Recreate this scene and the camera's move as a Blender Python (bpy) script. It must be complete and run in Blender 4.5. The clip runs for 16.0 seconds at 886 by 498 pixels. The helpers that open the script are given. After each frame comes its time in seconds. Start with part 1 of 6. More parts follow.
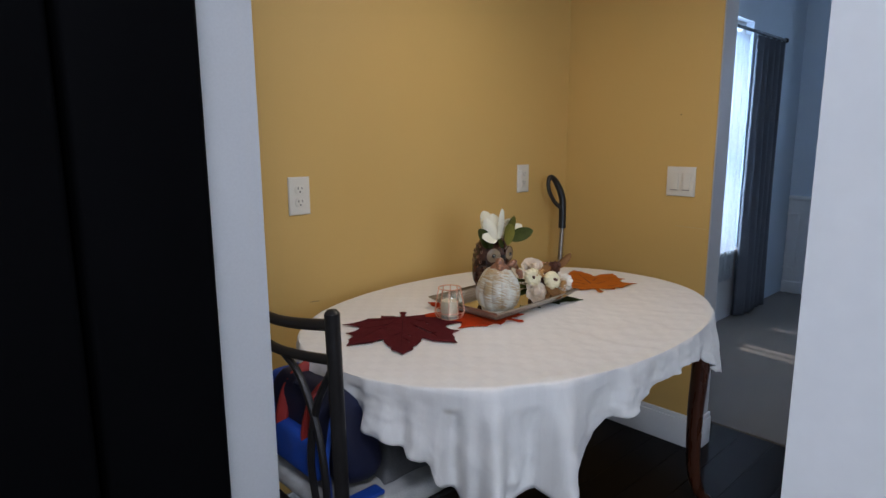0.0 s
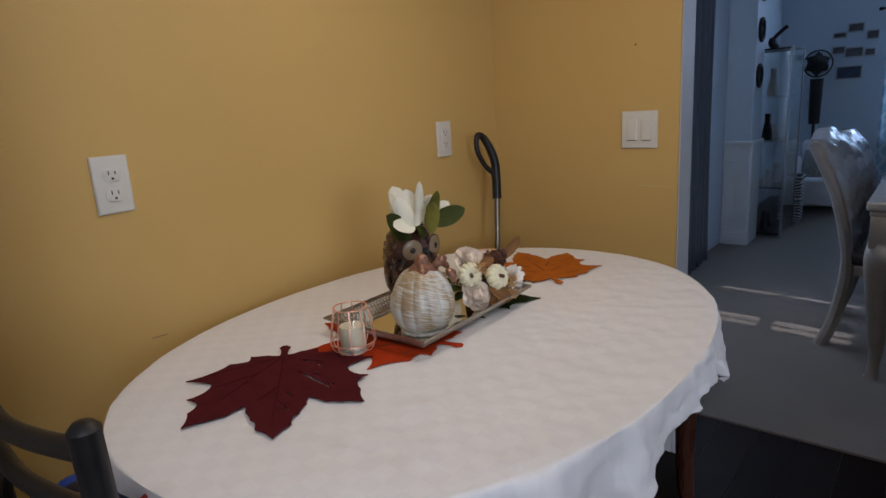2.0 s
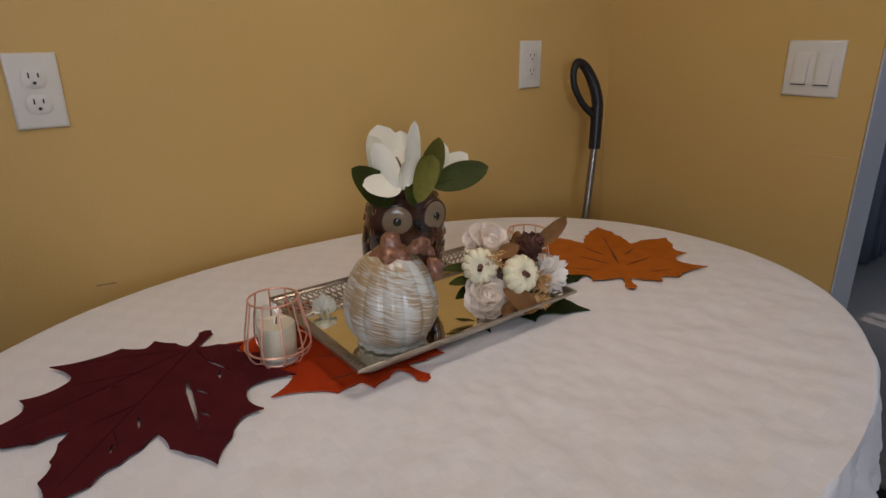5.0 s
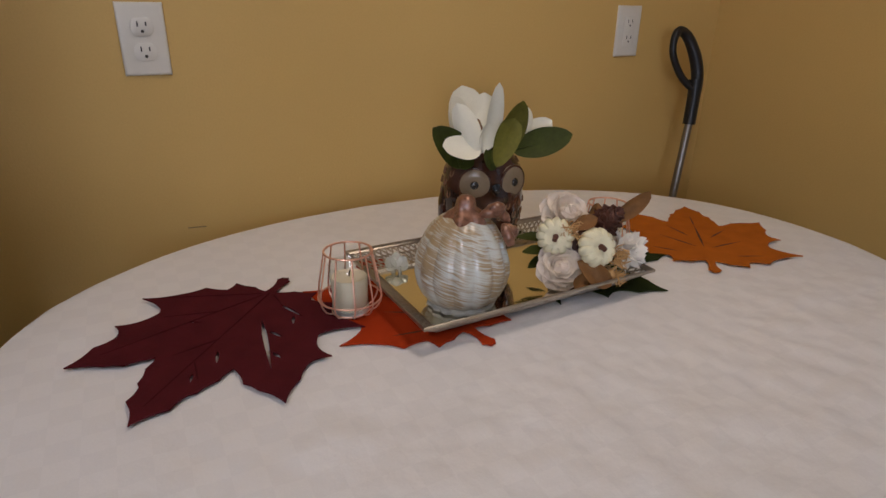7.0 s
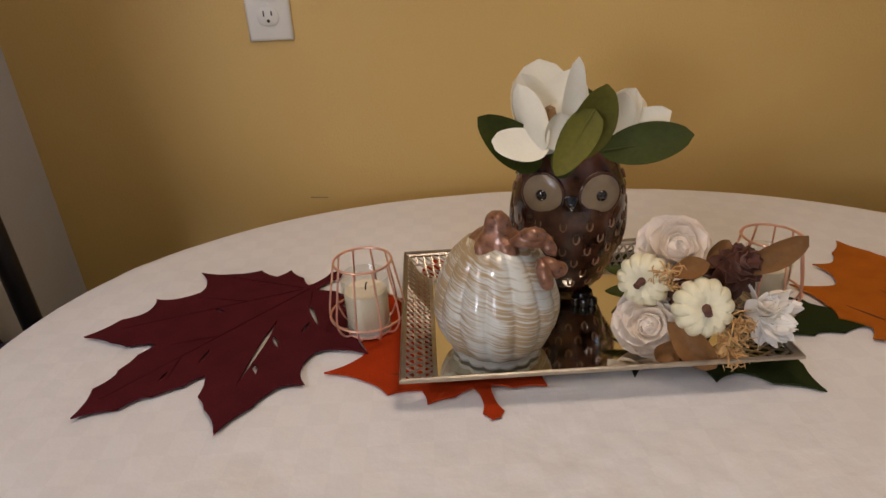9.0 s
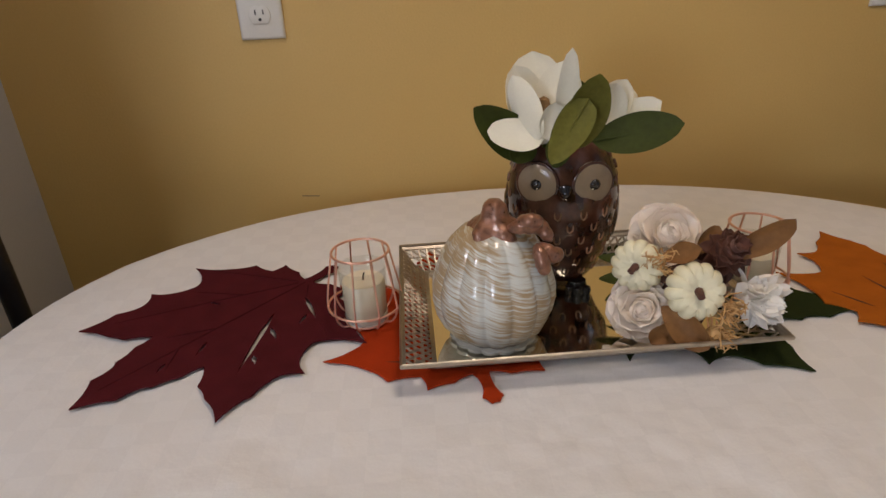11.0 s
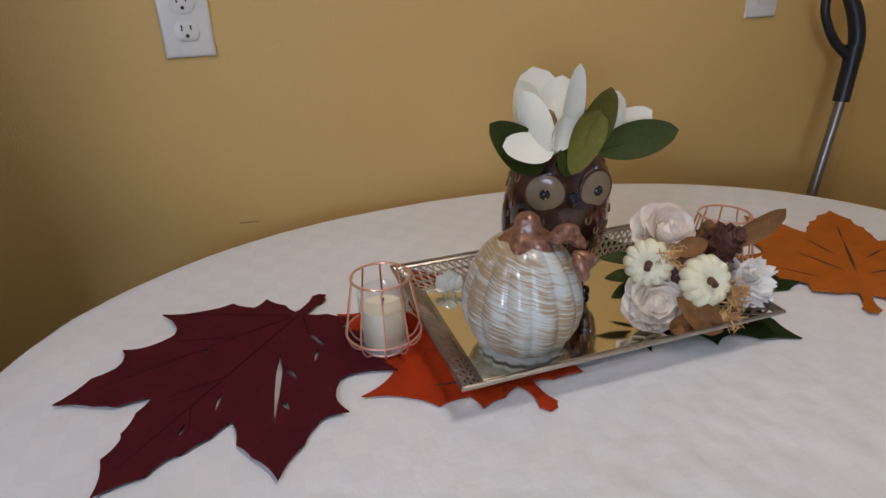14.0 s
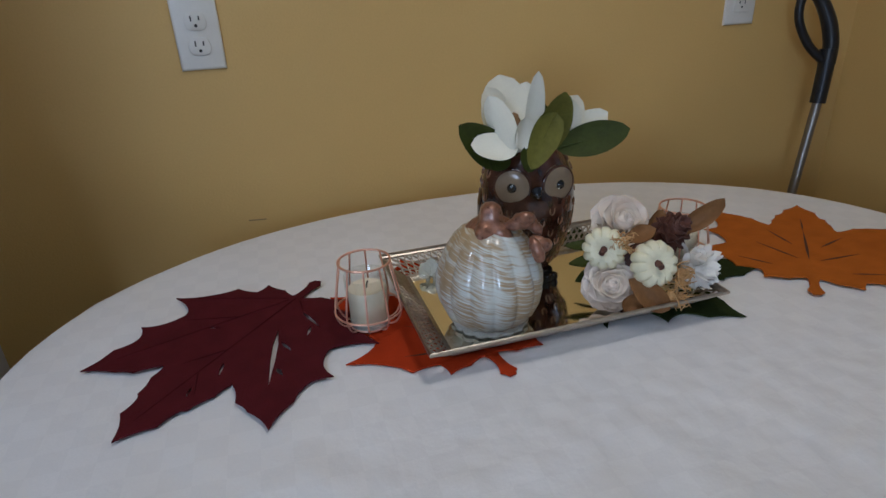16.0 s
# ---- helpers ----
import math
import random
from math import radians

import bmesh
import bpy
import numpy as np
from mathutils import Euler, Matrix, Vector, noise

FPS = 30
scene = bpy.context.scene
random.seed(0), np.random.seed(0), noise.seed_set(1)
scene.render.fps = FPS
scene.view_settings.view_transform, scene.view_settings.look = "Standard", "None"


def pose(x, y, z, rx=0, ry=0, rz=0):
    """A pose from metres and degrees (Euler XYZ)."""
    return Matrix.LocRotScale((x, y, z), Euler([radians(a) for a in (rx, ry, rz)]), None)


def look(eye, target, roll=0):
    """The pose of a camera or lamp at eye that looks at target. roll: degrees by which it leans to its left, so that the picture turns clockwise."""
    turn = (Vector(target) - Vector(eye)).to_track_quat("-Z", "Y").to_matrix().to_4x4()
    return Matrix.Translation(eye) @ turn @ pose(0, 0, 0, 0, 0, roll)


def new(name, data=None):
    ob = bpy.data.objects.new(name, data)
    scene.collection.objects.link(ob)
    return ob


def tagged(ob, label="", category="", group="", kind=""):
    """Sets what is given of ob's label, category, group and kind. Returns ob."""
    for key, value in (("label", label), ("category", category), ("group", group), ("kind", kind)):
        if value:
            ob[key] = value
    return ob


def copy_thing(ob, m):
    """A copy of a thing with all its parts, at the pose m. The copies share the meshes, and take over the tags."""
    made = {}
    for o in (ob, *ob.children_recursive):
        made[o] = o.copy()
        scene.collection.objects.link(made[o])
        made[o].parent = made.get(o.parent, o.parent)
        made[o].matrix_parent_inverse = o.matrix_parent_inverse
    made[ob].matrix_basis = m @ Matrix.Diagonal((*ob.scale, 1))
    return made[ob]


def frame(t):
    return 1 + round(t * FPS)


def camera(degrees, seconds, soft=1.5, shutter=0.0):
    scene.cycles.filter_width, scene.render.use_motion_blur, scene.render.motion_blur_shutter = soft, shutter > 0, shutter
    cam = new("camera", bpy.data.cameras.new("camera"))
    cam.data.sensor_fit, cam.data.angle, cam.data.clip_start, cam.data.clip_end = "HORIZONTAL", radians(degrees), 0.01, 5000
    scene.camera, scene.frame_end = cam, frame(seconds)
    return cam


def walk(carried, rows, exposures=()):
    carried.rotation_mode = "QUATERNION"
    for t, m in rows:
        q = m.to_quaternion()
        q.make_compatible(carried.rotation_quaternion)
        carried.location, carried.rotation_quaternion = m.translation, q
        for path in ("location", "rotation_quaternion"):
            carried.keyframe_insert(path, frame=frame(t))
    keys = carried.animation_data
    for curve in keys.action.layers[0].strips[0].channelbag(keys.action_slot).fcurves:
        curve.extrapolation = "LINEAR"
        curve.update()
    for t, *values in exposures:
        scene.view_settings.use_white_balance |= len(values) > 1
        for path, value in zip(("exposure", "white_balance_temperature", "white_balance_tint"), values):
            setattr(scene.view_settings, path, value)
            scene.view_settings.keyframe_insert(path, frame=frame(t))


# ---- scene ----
cam = camera(72.7, 16.0)
PATH = [
    (0, (-2.29, -1.624, 1.239), (-0.944, -0.188, 0.886), -0.3),
    (0.5, (-2.218, -1.566, 1.233), (-0.813, -0.209, 0.806), -1.0),
    (1, (-2.174, -1.44, 1.224), (-0.608, -0.269, 0.805), -2.3),
    (1.5, (-2.057, -1.344, 1.207), (-0.458, -0.245, 0.721), -1.2),
    (2, (-1.874, -1.275, 1.189), (-0.381, -0.028, 0.728), -3.7),
    (2.5, (-1.754, -1.204, 1.167), (-0.218, -0.091, 0.532), -1.5),
    (3, (-1.667, -1.133, 1.169), (-0.178, 0.017, 0.491), -2.4),
    (3.5, (-1.535, -1.129, 1.165), (-0.23, 0.249, 0.533), 1.2),
    (6, (-1.41, -1.173, 1.148), (-0.387, 0.404, 0.466), -0.2),
    (6.5, (-1.413, -1.171, 1.149), (-0.437, 0.417, 0.424), 2.3),
    (7, (-1.413, -1.158, 1.143), (-0.547, 0.476, 0.382), 0.9),
    (7.5, (-1.36, -1.1, 1.132), (-0.53, 0.522, 0.307), 3.8),
    (8, (-1.249, -1.019, 1.132), (-0.482, 0.529, 0.124), 5.9),
    (8.5, (-1.142, -1.025, 1.143), (-0.889, 0.722, 0.203), -1.6),
    (9, (-1.1, -1.048, 1.137), (-1.103, 0.747, 0.256), -2.9),
    (11.5, (-1.121, -1.064, 1.124), (-1.043, 0.742, 0.27), -3.2),
    (12, (-1.148, -1.059, 1.132), (-1.005, 0.755, 0.301), -3.9),
    (12.5, (-1.254, -1.036, 1.153), (-0.819, 0.766, 0.4), -0.7),
    (13, (-1.33, -1.02, 1.156), (-0.635, 0.72, 0.458), -0.7),
    (13.5, (-1.33, -1.01, 1.145), (-0.707, 0.707, 0.331), 0.0),
    (14, (-1.286, -1.025, 1.14), (-0.761, 0.703, 0.281), -1.7),
    (14.5, (-1.235, -1.046, 1.143), (-0.626, 0.641, 0.259), 1.3),
    (15, (-1.229, -1.066, 1.132), (-0.642, 0.594, 0.182), -0.0),
    (15.5, (-1.242, -1.079, 1.14), (-0.676, 0.585, 0.187), -0.4),
    (16, (-1.261, -1.12, 1.152), (-0.797, 0.637, 0.317), -2.8),
]
EXPOSURES = [(0.0, -0.52, 5700, 14), (0.5, -0.55, 5900, 15), (1.5, -0.54, 5780, 16), (2.5, -0.7, 5850, 19), (3.5, -0.78, 6000, 21), (6.0, -0.74, 6000, 20), (6.5, -0.78, 6100, 21), (7.0, -0.78, 6000, 21), (8.0, -0.75, 6150, 21),
             (9.0, -0.54, 6380, 22), (11.5, -0.57, 6080, 18), (13.0, -0.42, 5880, 14), (13.5, -0.46, 5480, 14), (14.0, -0.49, 5380, 17), (14.5, -0.6, 5150, 13), (15.0, -0.72, 5080, 12), (16.0, -0.84, 5000, 12)]
walk(cam, [(t, look(eye, target, roll)) for t, eye, target, roll in PATH], EXPOSURES)

# ---- world, sun, lights ----
world = bpy.data.worlds.new("world")
scene.world = world
world.use_nodes = True
sky = world.node_tree.nodes.new("ShaderNodeTexSky")
sky.sky_type, sky.sun_disc = "NISHITA", False
sky.sun_elevation, sky.sun_rotation = radians(59), radians(6)
world.node_tree.links.new(sky.outputs[0], world.node_tree.nodes["Background"].inputs[0])
world.node_tree.nodes["Background"].inputs[1].default_value = 0.10


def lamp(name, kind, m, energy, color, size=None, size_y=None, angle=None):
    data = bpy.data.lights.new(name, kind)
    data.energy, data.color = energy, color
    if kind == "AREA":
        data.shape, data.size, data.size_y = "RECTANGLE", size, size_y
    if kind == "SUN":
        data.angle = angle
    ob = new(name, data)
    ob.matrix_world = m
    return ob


lamp("sun", "SUN", look((1.9, 6, 10.5), (1.3, 0, 0.5)), 5.0, (1.0, 0.95, 0.88), angle=radians(0.5))
# daylight from an assumed, unseen south window of the kitchen, behind the camera
lamp("assumed_south_daylight", "AREA", look((-3.2, -4.48, 1.5), (-1.6, 0, 0.9)), 60, (0.82, 0.91, 1.0), 1.1, 1.1)
# assumed kitchen ceiling fixture, and warm light added over the nook table; both unseen
lamp("assumed_kitchen_lamp", "AREA", look((-2.42, -1.88, 2.40), (-2.42, -1.88, 0), 0), 29, (0.97, 0.97, 0.98), 0.45, 0.45)
lamp("added_nook_light", "AREA", look((-0.90, -0.72, 1.95), (-0.90, -0.72, 0), 0), 7.0, (1.0, 0.84, 0.62), 0.30, 0.30)
# sky light in the openings of the dining room windows
lamp("dining_daylight", "AREA", look((1.5, 0.10, 1.25), (2.4, -3, 0.9)), 50, (0.66, 0.82, 1.0), 1.1, 1.5)
lamp("front_daylight", "AREA", look((5.55, -1.75, 1.6), (2.0, -1.75, 0.9)), 54, (0.58, 0.78, 1.0), 1.5, 1.2)


# ---- materials ----
def mat(name, color, rough=0.6, metal=0.0, var=0.12, scale=8.0, bump=0.15, fine=120.0, sheen=0.0, coat=0.0, random_piece=0.0, trans=0.0, ior=1.45, stretch=None, spec=0.5, crease=0.0):
    """A surface with broad and fine variation of colour, roughness and relief."""
    m = bpy.data.materials.new(name)
    m.use_nodes = True
    nt = m.node_tree
    b = nt.nodes["Principled BSDF"]
    b.inputs["Metallic"].default_value = metal
    b.inputs["Coat Weight"].default_value = coat
    b.inputs["Sheen Weight"].default_value = sheen
    b.inputs["Transmission Weight"].default_value = trans
    b.inputs["IOR"].default_value = ior
    b.inputs["Specular IOR Level"].default_value = spec
    tc = nt.nodes.new("ShaderNodeTexCoord")
    vec = tc.outputs["Object"]
    if stretch:
        mp = nt.nodes.new("ShaderNodeMapping")
        mp.inputs["Scale"].default_value = stretch
        nt.links.new(vec, mp.inputs[0])
        vec = mp.outputs[0]
    n1, n2 = nt.nodes.new("ShaderNodeTexNoise"), nt.nodes.new("ShaderNodeTexNoise")
    n1.inputs["Scale"].default_value, n2.inputs["Scale"].default_value = scale, fine
    n1.inputs["Detail"].default_value, n2.inputs["Detail"].default_value = 5, 3
    for n in (n1, n2):
        nt.links.new(vec, n.inputs["Vector"])
    mix = nt.nodes.new("ShaderNodeMix")
    mix.data_type = "FLOAT"
    mix.inputs[0].default_value = 0.4
    nt.links.new(n1.outputs[0], mix.inputs[2])
    nt.links.new(n2.outputs[0], mix.inputs[3])
    fac = mix.outputs[0]
    if random_piece:
        info = nt.nodes.new("ShaderNodeObjectInfo")
        add = nt.nodes.new("ShaderNodeMath")
        add.operation = "MULTIPLY_ADD"
        add.inputs[1].default_value = random_piece
        nt.links.new(info.outputs["Random"], add.inputs[0])
        nt.links.new(fac, add.inputs[2])
        fac = add.outputs[0]
    ramp = nt.nodes.new("ShaderNodeValToRGB")
    c = Vector(color)
    lo, hi = c * (1 - var), c * (1 + var)
    ramp.color_ramp.elements[0].position, ramp.color_ramp.elements[1].position = 0.3, 0.7 + random_piece
    ramp.color_ramp.elements[0].color, ramp.color_ramp.elements[1].color = (*lo, 1), (*[min(v, 0.95) for v in hi], 1)
    nt.links.new(fac, ramp.inputs[0])
    nt.links.new(ramp.outputs[0], b.inputs["Base Color"])
    rr = nt.nodes.new("ShaderNodeMapRange")
    rr.inputs[3].default_value, rr.inputs[4].default_value = max(rough - 0.08, 0.02), min(rough + 0.08, 1)
    nt.links.new(n1.outputs[0], rr.inputs[0])
    nt.links.new(rr.outputs[0], b.inputs["Roughness"])
    if bump:
        bp = nt.nodes.new("ShaderNodeBump")
        bp.inputs["Strength"].default_value, bp.inputs["Distance"].default_value = bump, 0.002
        nt.links.new(n2.outputs[0], bp.inputs["Height"])
        if crease:
            # broad soft creases under the fine grain
            n3, bp2 = nt.nodes.new("ShaderNodeTexNoise"), nt.nodes.new("ShaderNodeBump")
            n3.inputs["Scale"].default_value, n3.inputs["Detail"].default_value, n3.inputs["Distortion"].default_value = scale * 1.6, 4, 0.25
            bp2.inputs["Strength"].default_value, bp2.inputs["Distance"].default_value = crease, 0.012
            nt.links.new(vec, n3.inputs["Vector"])
            nt.links.new(n3.outputs[0], bp2.inputs["Height"])
            nt.links.new(bp2.outputs[0], bp.inputs["Normal"])
        nt.links.new(bp.outputs[0], b.inputs["Normal"])
    return m


def check(m, scale, depth):
    """A faint woven check over a material's colour, standing in for satin sheen."""
    nt = m.node_tree
    b = nt.nodes["Principled BSDF"]
    src = b.inputs["Base Color"].links[0].from_socket
    tc, ck, mx = nt.nodes.new("ShaderNodeTexCoord"), nt.nodes.new("ShaderNodeTexChecker"), nt.nodes.new("ShaderNodeMix")
    ck.inputs["Scale"].default_value = scale
    ck.inputs["Color1"].default_value, ck.inputs["Color2"].default_value = (1, 1, 1, 1), (1 - depth, 1 - depth, 1 - depth, 1)
    mx.data_type, mx.blend_type = "RGBA", "MULTIPLY"
    mx.inputs[0].default_value = 1.0
    mp = nt.nodes.new("ShaderNodeMapping")
    mp.inputs["Scale"].default_value, mp.inputs["Location"].default_value = (1, 1, 0), (0.013, 0.007, 0.2)
    nt.links.new(tc.outputs["Object"], mp.inputs[0])
    nt.links.new(mp.outputs[0], ck.inputs[0])
    nt.links.new(src, mx.inputs[6])
    nt.links.new(ck.outputs[0], mx.inputs[7])
    nt.links.new(mx.outputs[2], b.inputs["Base Color"])


M_YELLOW = mat("yellow_wall_paint", (0.600, 0.400, 0.128), 0.55, var=0.05, scale=1.6, bump=0.25, fine=260)
M_BLUEWALL = mat("pale_blue_wall_paint", (0.60, 0.68, 0.77), 0.6, var=0.05, scale=1.6, bump=0.2, fine=260)
M_WHITE = mat("white_trim_paint", (0.76, 0.77, 0.78), 0.38, var=0.04, scale=3, bump=0.08, fine=90)
# white paint greyed, with the shade on the wall ends put into its colour
M_SHADED_JAMB = mat("shaded_white_wall_paint", (0.48, 0.485, 0.49), 0.5, var=0.06, scale=2.5, bump=0.06, fine=220)
M_CEIL = mat("ceiling_paint", (0.75, 0.74, 0.72), 0.8, var=0.03, scale=3, bump=0.4, fine=180)
M_FLOOR = mat("dark_floor_wood", (0.0060, 0.0032, 0.0026), 0.38, spec=0.14, var=0.5, scale=5, bump=0.12, fine=60, random_piece=0.4, stretch=(1, 9, 1))
M_GAP = mat("floor_joint", (0.006, 0.005, 0.004), 0.8, var=0.2)
M_CARPET = mat("beige_carpet", (0.080, 0.061, 0.041), 0.95, var=0.22, scale=5, bump=0.9, fine=420, sheen=0.3)
M_CLOTH = mat("white_linen", (0.82, 0.80, 0.77), 0.52, var=0.035, scale=7, bump=0.10, fine=420, sheen=0.15, crease=0.34)
check(M_CLOTH, 34.0, 0.03)
M_PLATE = mat("white_plastic", (0.68, 0.655, 0.58), 0.32, var=0.03, scale=20, bump=0.03)
M_SLOT = mat("dark_slot", (0.03, 0.028, 0.025), 0.6, var=0.2)
M_MAROON = mat("maroon_felt", (0.090, 0.0125, 0.0155), 0.95, var=0.22, scale=30, bump=0.8, fine=900, spec=0.08)
M_RED = mat("rust_red_felt", (0.42, 0.042, 0.006), 0.95, var=0.18, scale=30, bump=0.8, fine=900, spec=0.08)
M_ORANGE = mat("orange_felt", (0.46, 0.125, 0.010), 0.95, var=0.18, scale=30, bump=0.8, fine=900, spec=0.08)
M_DKGREEN = mat("dark_green_felt", (0.026, 0.036, 0.010), 0.95, var=0.22, scale=30, bump=0.8, fine=900, spec=0.08)
M_CREASE_SHADE = mat("maroon_crease_shade", (0.048, 0.0075, 0.0095), 0.95, var=0.2, spec=0.05)
M_CUT_SHADE = mat("brown_cut_shade", (0.09, 0.03, 0.008), 0.9, var=0.2)
M_SILVER = mat("antique_silver", (0.46, 0.405, 0.33), 0.38, 1.0, var=0.15, scale=60, bump=0.12)
M_MIRROR = mat("mirror", (0.86, 0.82, 0.70), 0.035, 1.0, var=0.01, scale=3, bump=0.0)
M_ROSEGOLD = mat("rose_gold_wire", (0.86, 0.50, 0.36), 0.34, 0.75, var=0.06, scale=40, bump=0.05)
M_WAX = mat("cream_wax", (0.86, 0.77, 0.58), 0.45, var=0.05, scale=30, bump=0.05)
M_GLASS = mat("clear_glass", (0.96, 0.98, 0.97), 0.03, var=0.0, bump=0.0, trans=1.0)
M_BRONZE = mat("bronze_glass", (0.25, 0.115, 0.065), 0.30, 0.3, var=0.6, scale=140, bump=0.9, coat=0.4)
M_LEAF = mat("olive_leaf", (0.130, 0.120, 0.018), 0.6, spec=0.2, var=0.25, scale=30, bump=0.25, fine=200)
M_LEAFD = mat("dark_leaf", (0.044, 0.054, 0.008), 0.6, spec=0.2, var=0.25, scale=30, bump=0.25, fine=200)
M_BROWNLEAF = mat("dry_brown_leaf", (0.25, 0.115, 0.032), 0.7, var=0.22, scale=35, bump=0.4, fine=200)
M_STRAW = mat("straw", (0.60, 0.36, 0.14), 0.8, var=0.2, scale=60, bump=0.2)
M_CREAM = mat("cream_pumpkin", (0.83, 0.77, 0.52), 0.6, var=0.06, scale=60, bump=0.15)
M_CONE = mat("pine_cone", (0.105, 0.040, 0.024), 0.55, var=0.3, scale=80, bump=0.4)
M_BLACK = mat("black_plastic", (0.012, 0.012, 0.013), 0.38, var=0.2, scale=30, bump=0.1)
M_CHROME = mat("brushed_steel", (0.40, 0.385, 0.36), 0.42, 1.0, var=0.08, scale=40, bump=0.05)
M_FRIDGE = mat("black_fridge", (0.0022, 0.0022, 0.0026), 0.6, var=0.15, scale=6, bump=0.06, fine=300, spec=0.02)
M_IRON = mat("dark_iron", (0.022, 0.020, 0.020), 0.45, 0.4, var=0.2, scale=40, bump=0.15)
M_TABLEWOOD = mat("cherry_wood", (0.060, 0.020, 0.010), 0.28, var=0.35, scale=8, bump=0.1, stretch=(6, 6, 1), coat=0.3)
M_SEAT = mat("grey_seat_fabric", (0.42, 0.42, 0.41), 0.9, var=0.3, scale=20, bump=0.5, fine=400)
M_BLUEBAG = mat("blue_nylon", (0.016, 0.065, 0.36), 0.5, var=0.3, scale=20, bump=0.4, fine=400)
M_REDBAG = mat("red_nylon", (0.30, 0.025, 0.02), 0.55, var=0.25, scale=20, bump=0.4, fine=400)
M_NAVYBAG = mat("navy_nylon", (0.008, 0.010, 0.035), 0.6, var=0.3, scale=20, bump=0.4, fine=400)
M_SILVERWOOD = mat("champagne_silver_wood", (0.38, 0.33, 0.28), 0.36, 0.6, var=0.12, scale=20, bump=0.1)
M_SILVERTOP = mat("silver_table_top", (0.50, 0.48, 0.46), 0.22, 0.5, var=0.08, scale=14, bump=0.05)
M_TUFT = mat("silver_vinyl", (0.42, 0.43, 0.46), 0.20, 0.5, var=0.1, scale=20, bump=0.05)
M_LILAC = mat("mauve_grey_upholstery", (0.19, 0.165, 0.185), 0.85, var=0.08, scale=20, bump=0.4, fine=500, sheen=0.3)
M_GREYCURT = mat("grey_curtain", (0.20, 0.22, 0.26), 0.8, var=0.12, scale=10, bump=0.3, fine=300, sheen=0.2)
M_DARKMETAL = mat("dark_metal", (0.02, 0.02, 0.022), 0.4, 0.5, var=0.15, scale=20)
# dark seat: the shade under the table is put into its colour
M_SHADED_SEAT = mat("dark_shaded_seat_vinyl", (0.03, 0.03, 0.034), 0.4, var=0.15, scale=20)
M_WHITEVINYL = mat("white_vinyl", (0.70, 0.70, 0.72), 0.35, var=0.05, scale=10, bump=0.05)


def fabric(name, color, second=None, scale=1.0, see=0.5):
    """Woven cloth that lets light through; a second colour gives a lattice of rings."""
    m = bpy.data.materials.new(name)
    m.use_nodes = True
    nt = m.node_tree
    out, b = nt.nodes["Material Output"], nt.nodes["Principled BSDF"]
    b.inputs["Roughness"].default_value = 0.9
    tr, mix = nt.nodes.new("ShaderNodeBsdfTranslucent"), nt.nodes.new("ShaderNodeMixShader")
    mix.inputs[0].default_value = see
    tc, nz = nt.nodes.new("ShaderNodeTexCoord"), nt.nodes.new("ShaderNodeTexNoise")
    nz.inputs["Scale"].default_value = 40
    nt.links.new(tc.outputs["Object"], nz.inputs[0])
    ramp = nt.nodes.new("ShaderNodeValToRGB")
    if second:
        # two crossed waves make an ogee lattice
        mp = nt.nodes.new("ShaderNodeMapping")
        mp.inputs["Scale"].default_value = (scale, 0, scale * 0.8)
        nt.links.new(tc.outputs["Object"], mp.inputs[0])
        waves = []
        for rot in (0.785, -0.785):
            m2, wv = nt.nodes.new("ShaderNodeMapping"), nt.nodes.new("ShaderNodeTexWave")
            m2.inputs["Rotation"].default_value = (0, rot, 0)
            wv.bands_direction = "X"
            wv.inputs["Scale"].default_value, wv.inputs["Distortion"].default_value = 1.0, 0.0
            nt.links.new(mp.outputs[0], m2.inputs[0])
            nt.links.new(m2.outputs[0], wv.inputs[0])
            waves.append(wv)
        mx = nt.nodes.new("ShaderNodeMath")
        mx.operation = "MAXIMUM"
        nt.links.new(waves[0].outputs[1], mx.inputs[0])
        nt.links.new(waves[1].outputs[1], mx.inputs[1])
        nt.links.new(mx.outputs[0], ramp.inputs[0])
        ramp.color_ramp.elements[0].position, ramp.color_ramp.elements[1].position = 0.78, 0.93
        ramp.color_ramp.elements[0].color, ramp.color_ramp.elements[1].color = (*color, 1), (*second, 1)
    else:
        nt.links.new(nz.outputs[0], ramp.inputs[0])
        ramp.color_ramp.elements[0].color, ramp.color_ramp.elements[1].color = (*[v * 0.85 for v in color], 1), (*color, 1)
    nt.links.new(ramp.outputs[0], b.inputs["Base Color"])
    nt.links.new(ramp.outputs[0], tr.inputs[0])
    nt.links.new(b.outputs[0], mix.inputs[1])
    nt.links.new(tr.outputs[0], mix.inputs[2])
    nt.links.new(mix.outputs[0], out.inputs[0])
    return m


M_ROSE = mat("blush_petal", (0.97, 0.82, 0.68), 0.85, var=0.05, scale=50, bump=0.12, fine=500, spec=0.2)
M_FLUFF = mat("white_fluff", (0.97, 0.88, 0.78), 0.9, var=0.05, scale=50, bump=0.12, fine=500, spec=0.2)
M_PETAL = mat("cream_petal", (0.92, 0.87, 0.70), 0.8, var=0.04, scale=40, bump=0.10, fine=400, spec=0.25)


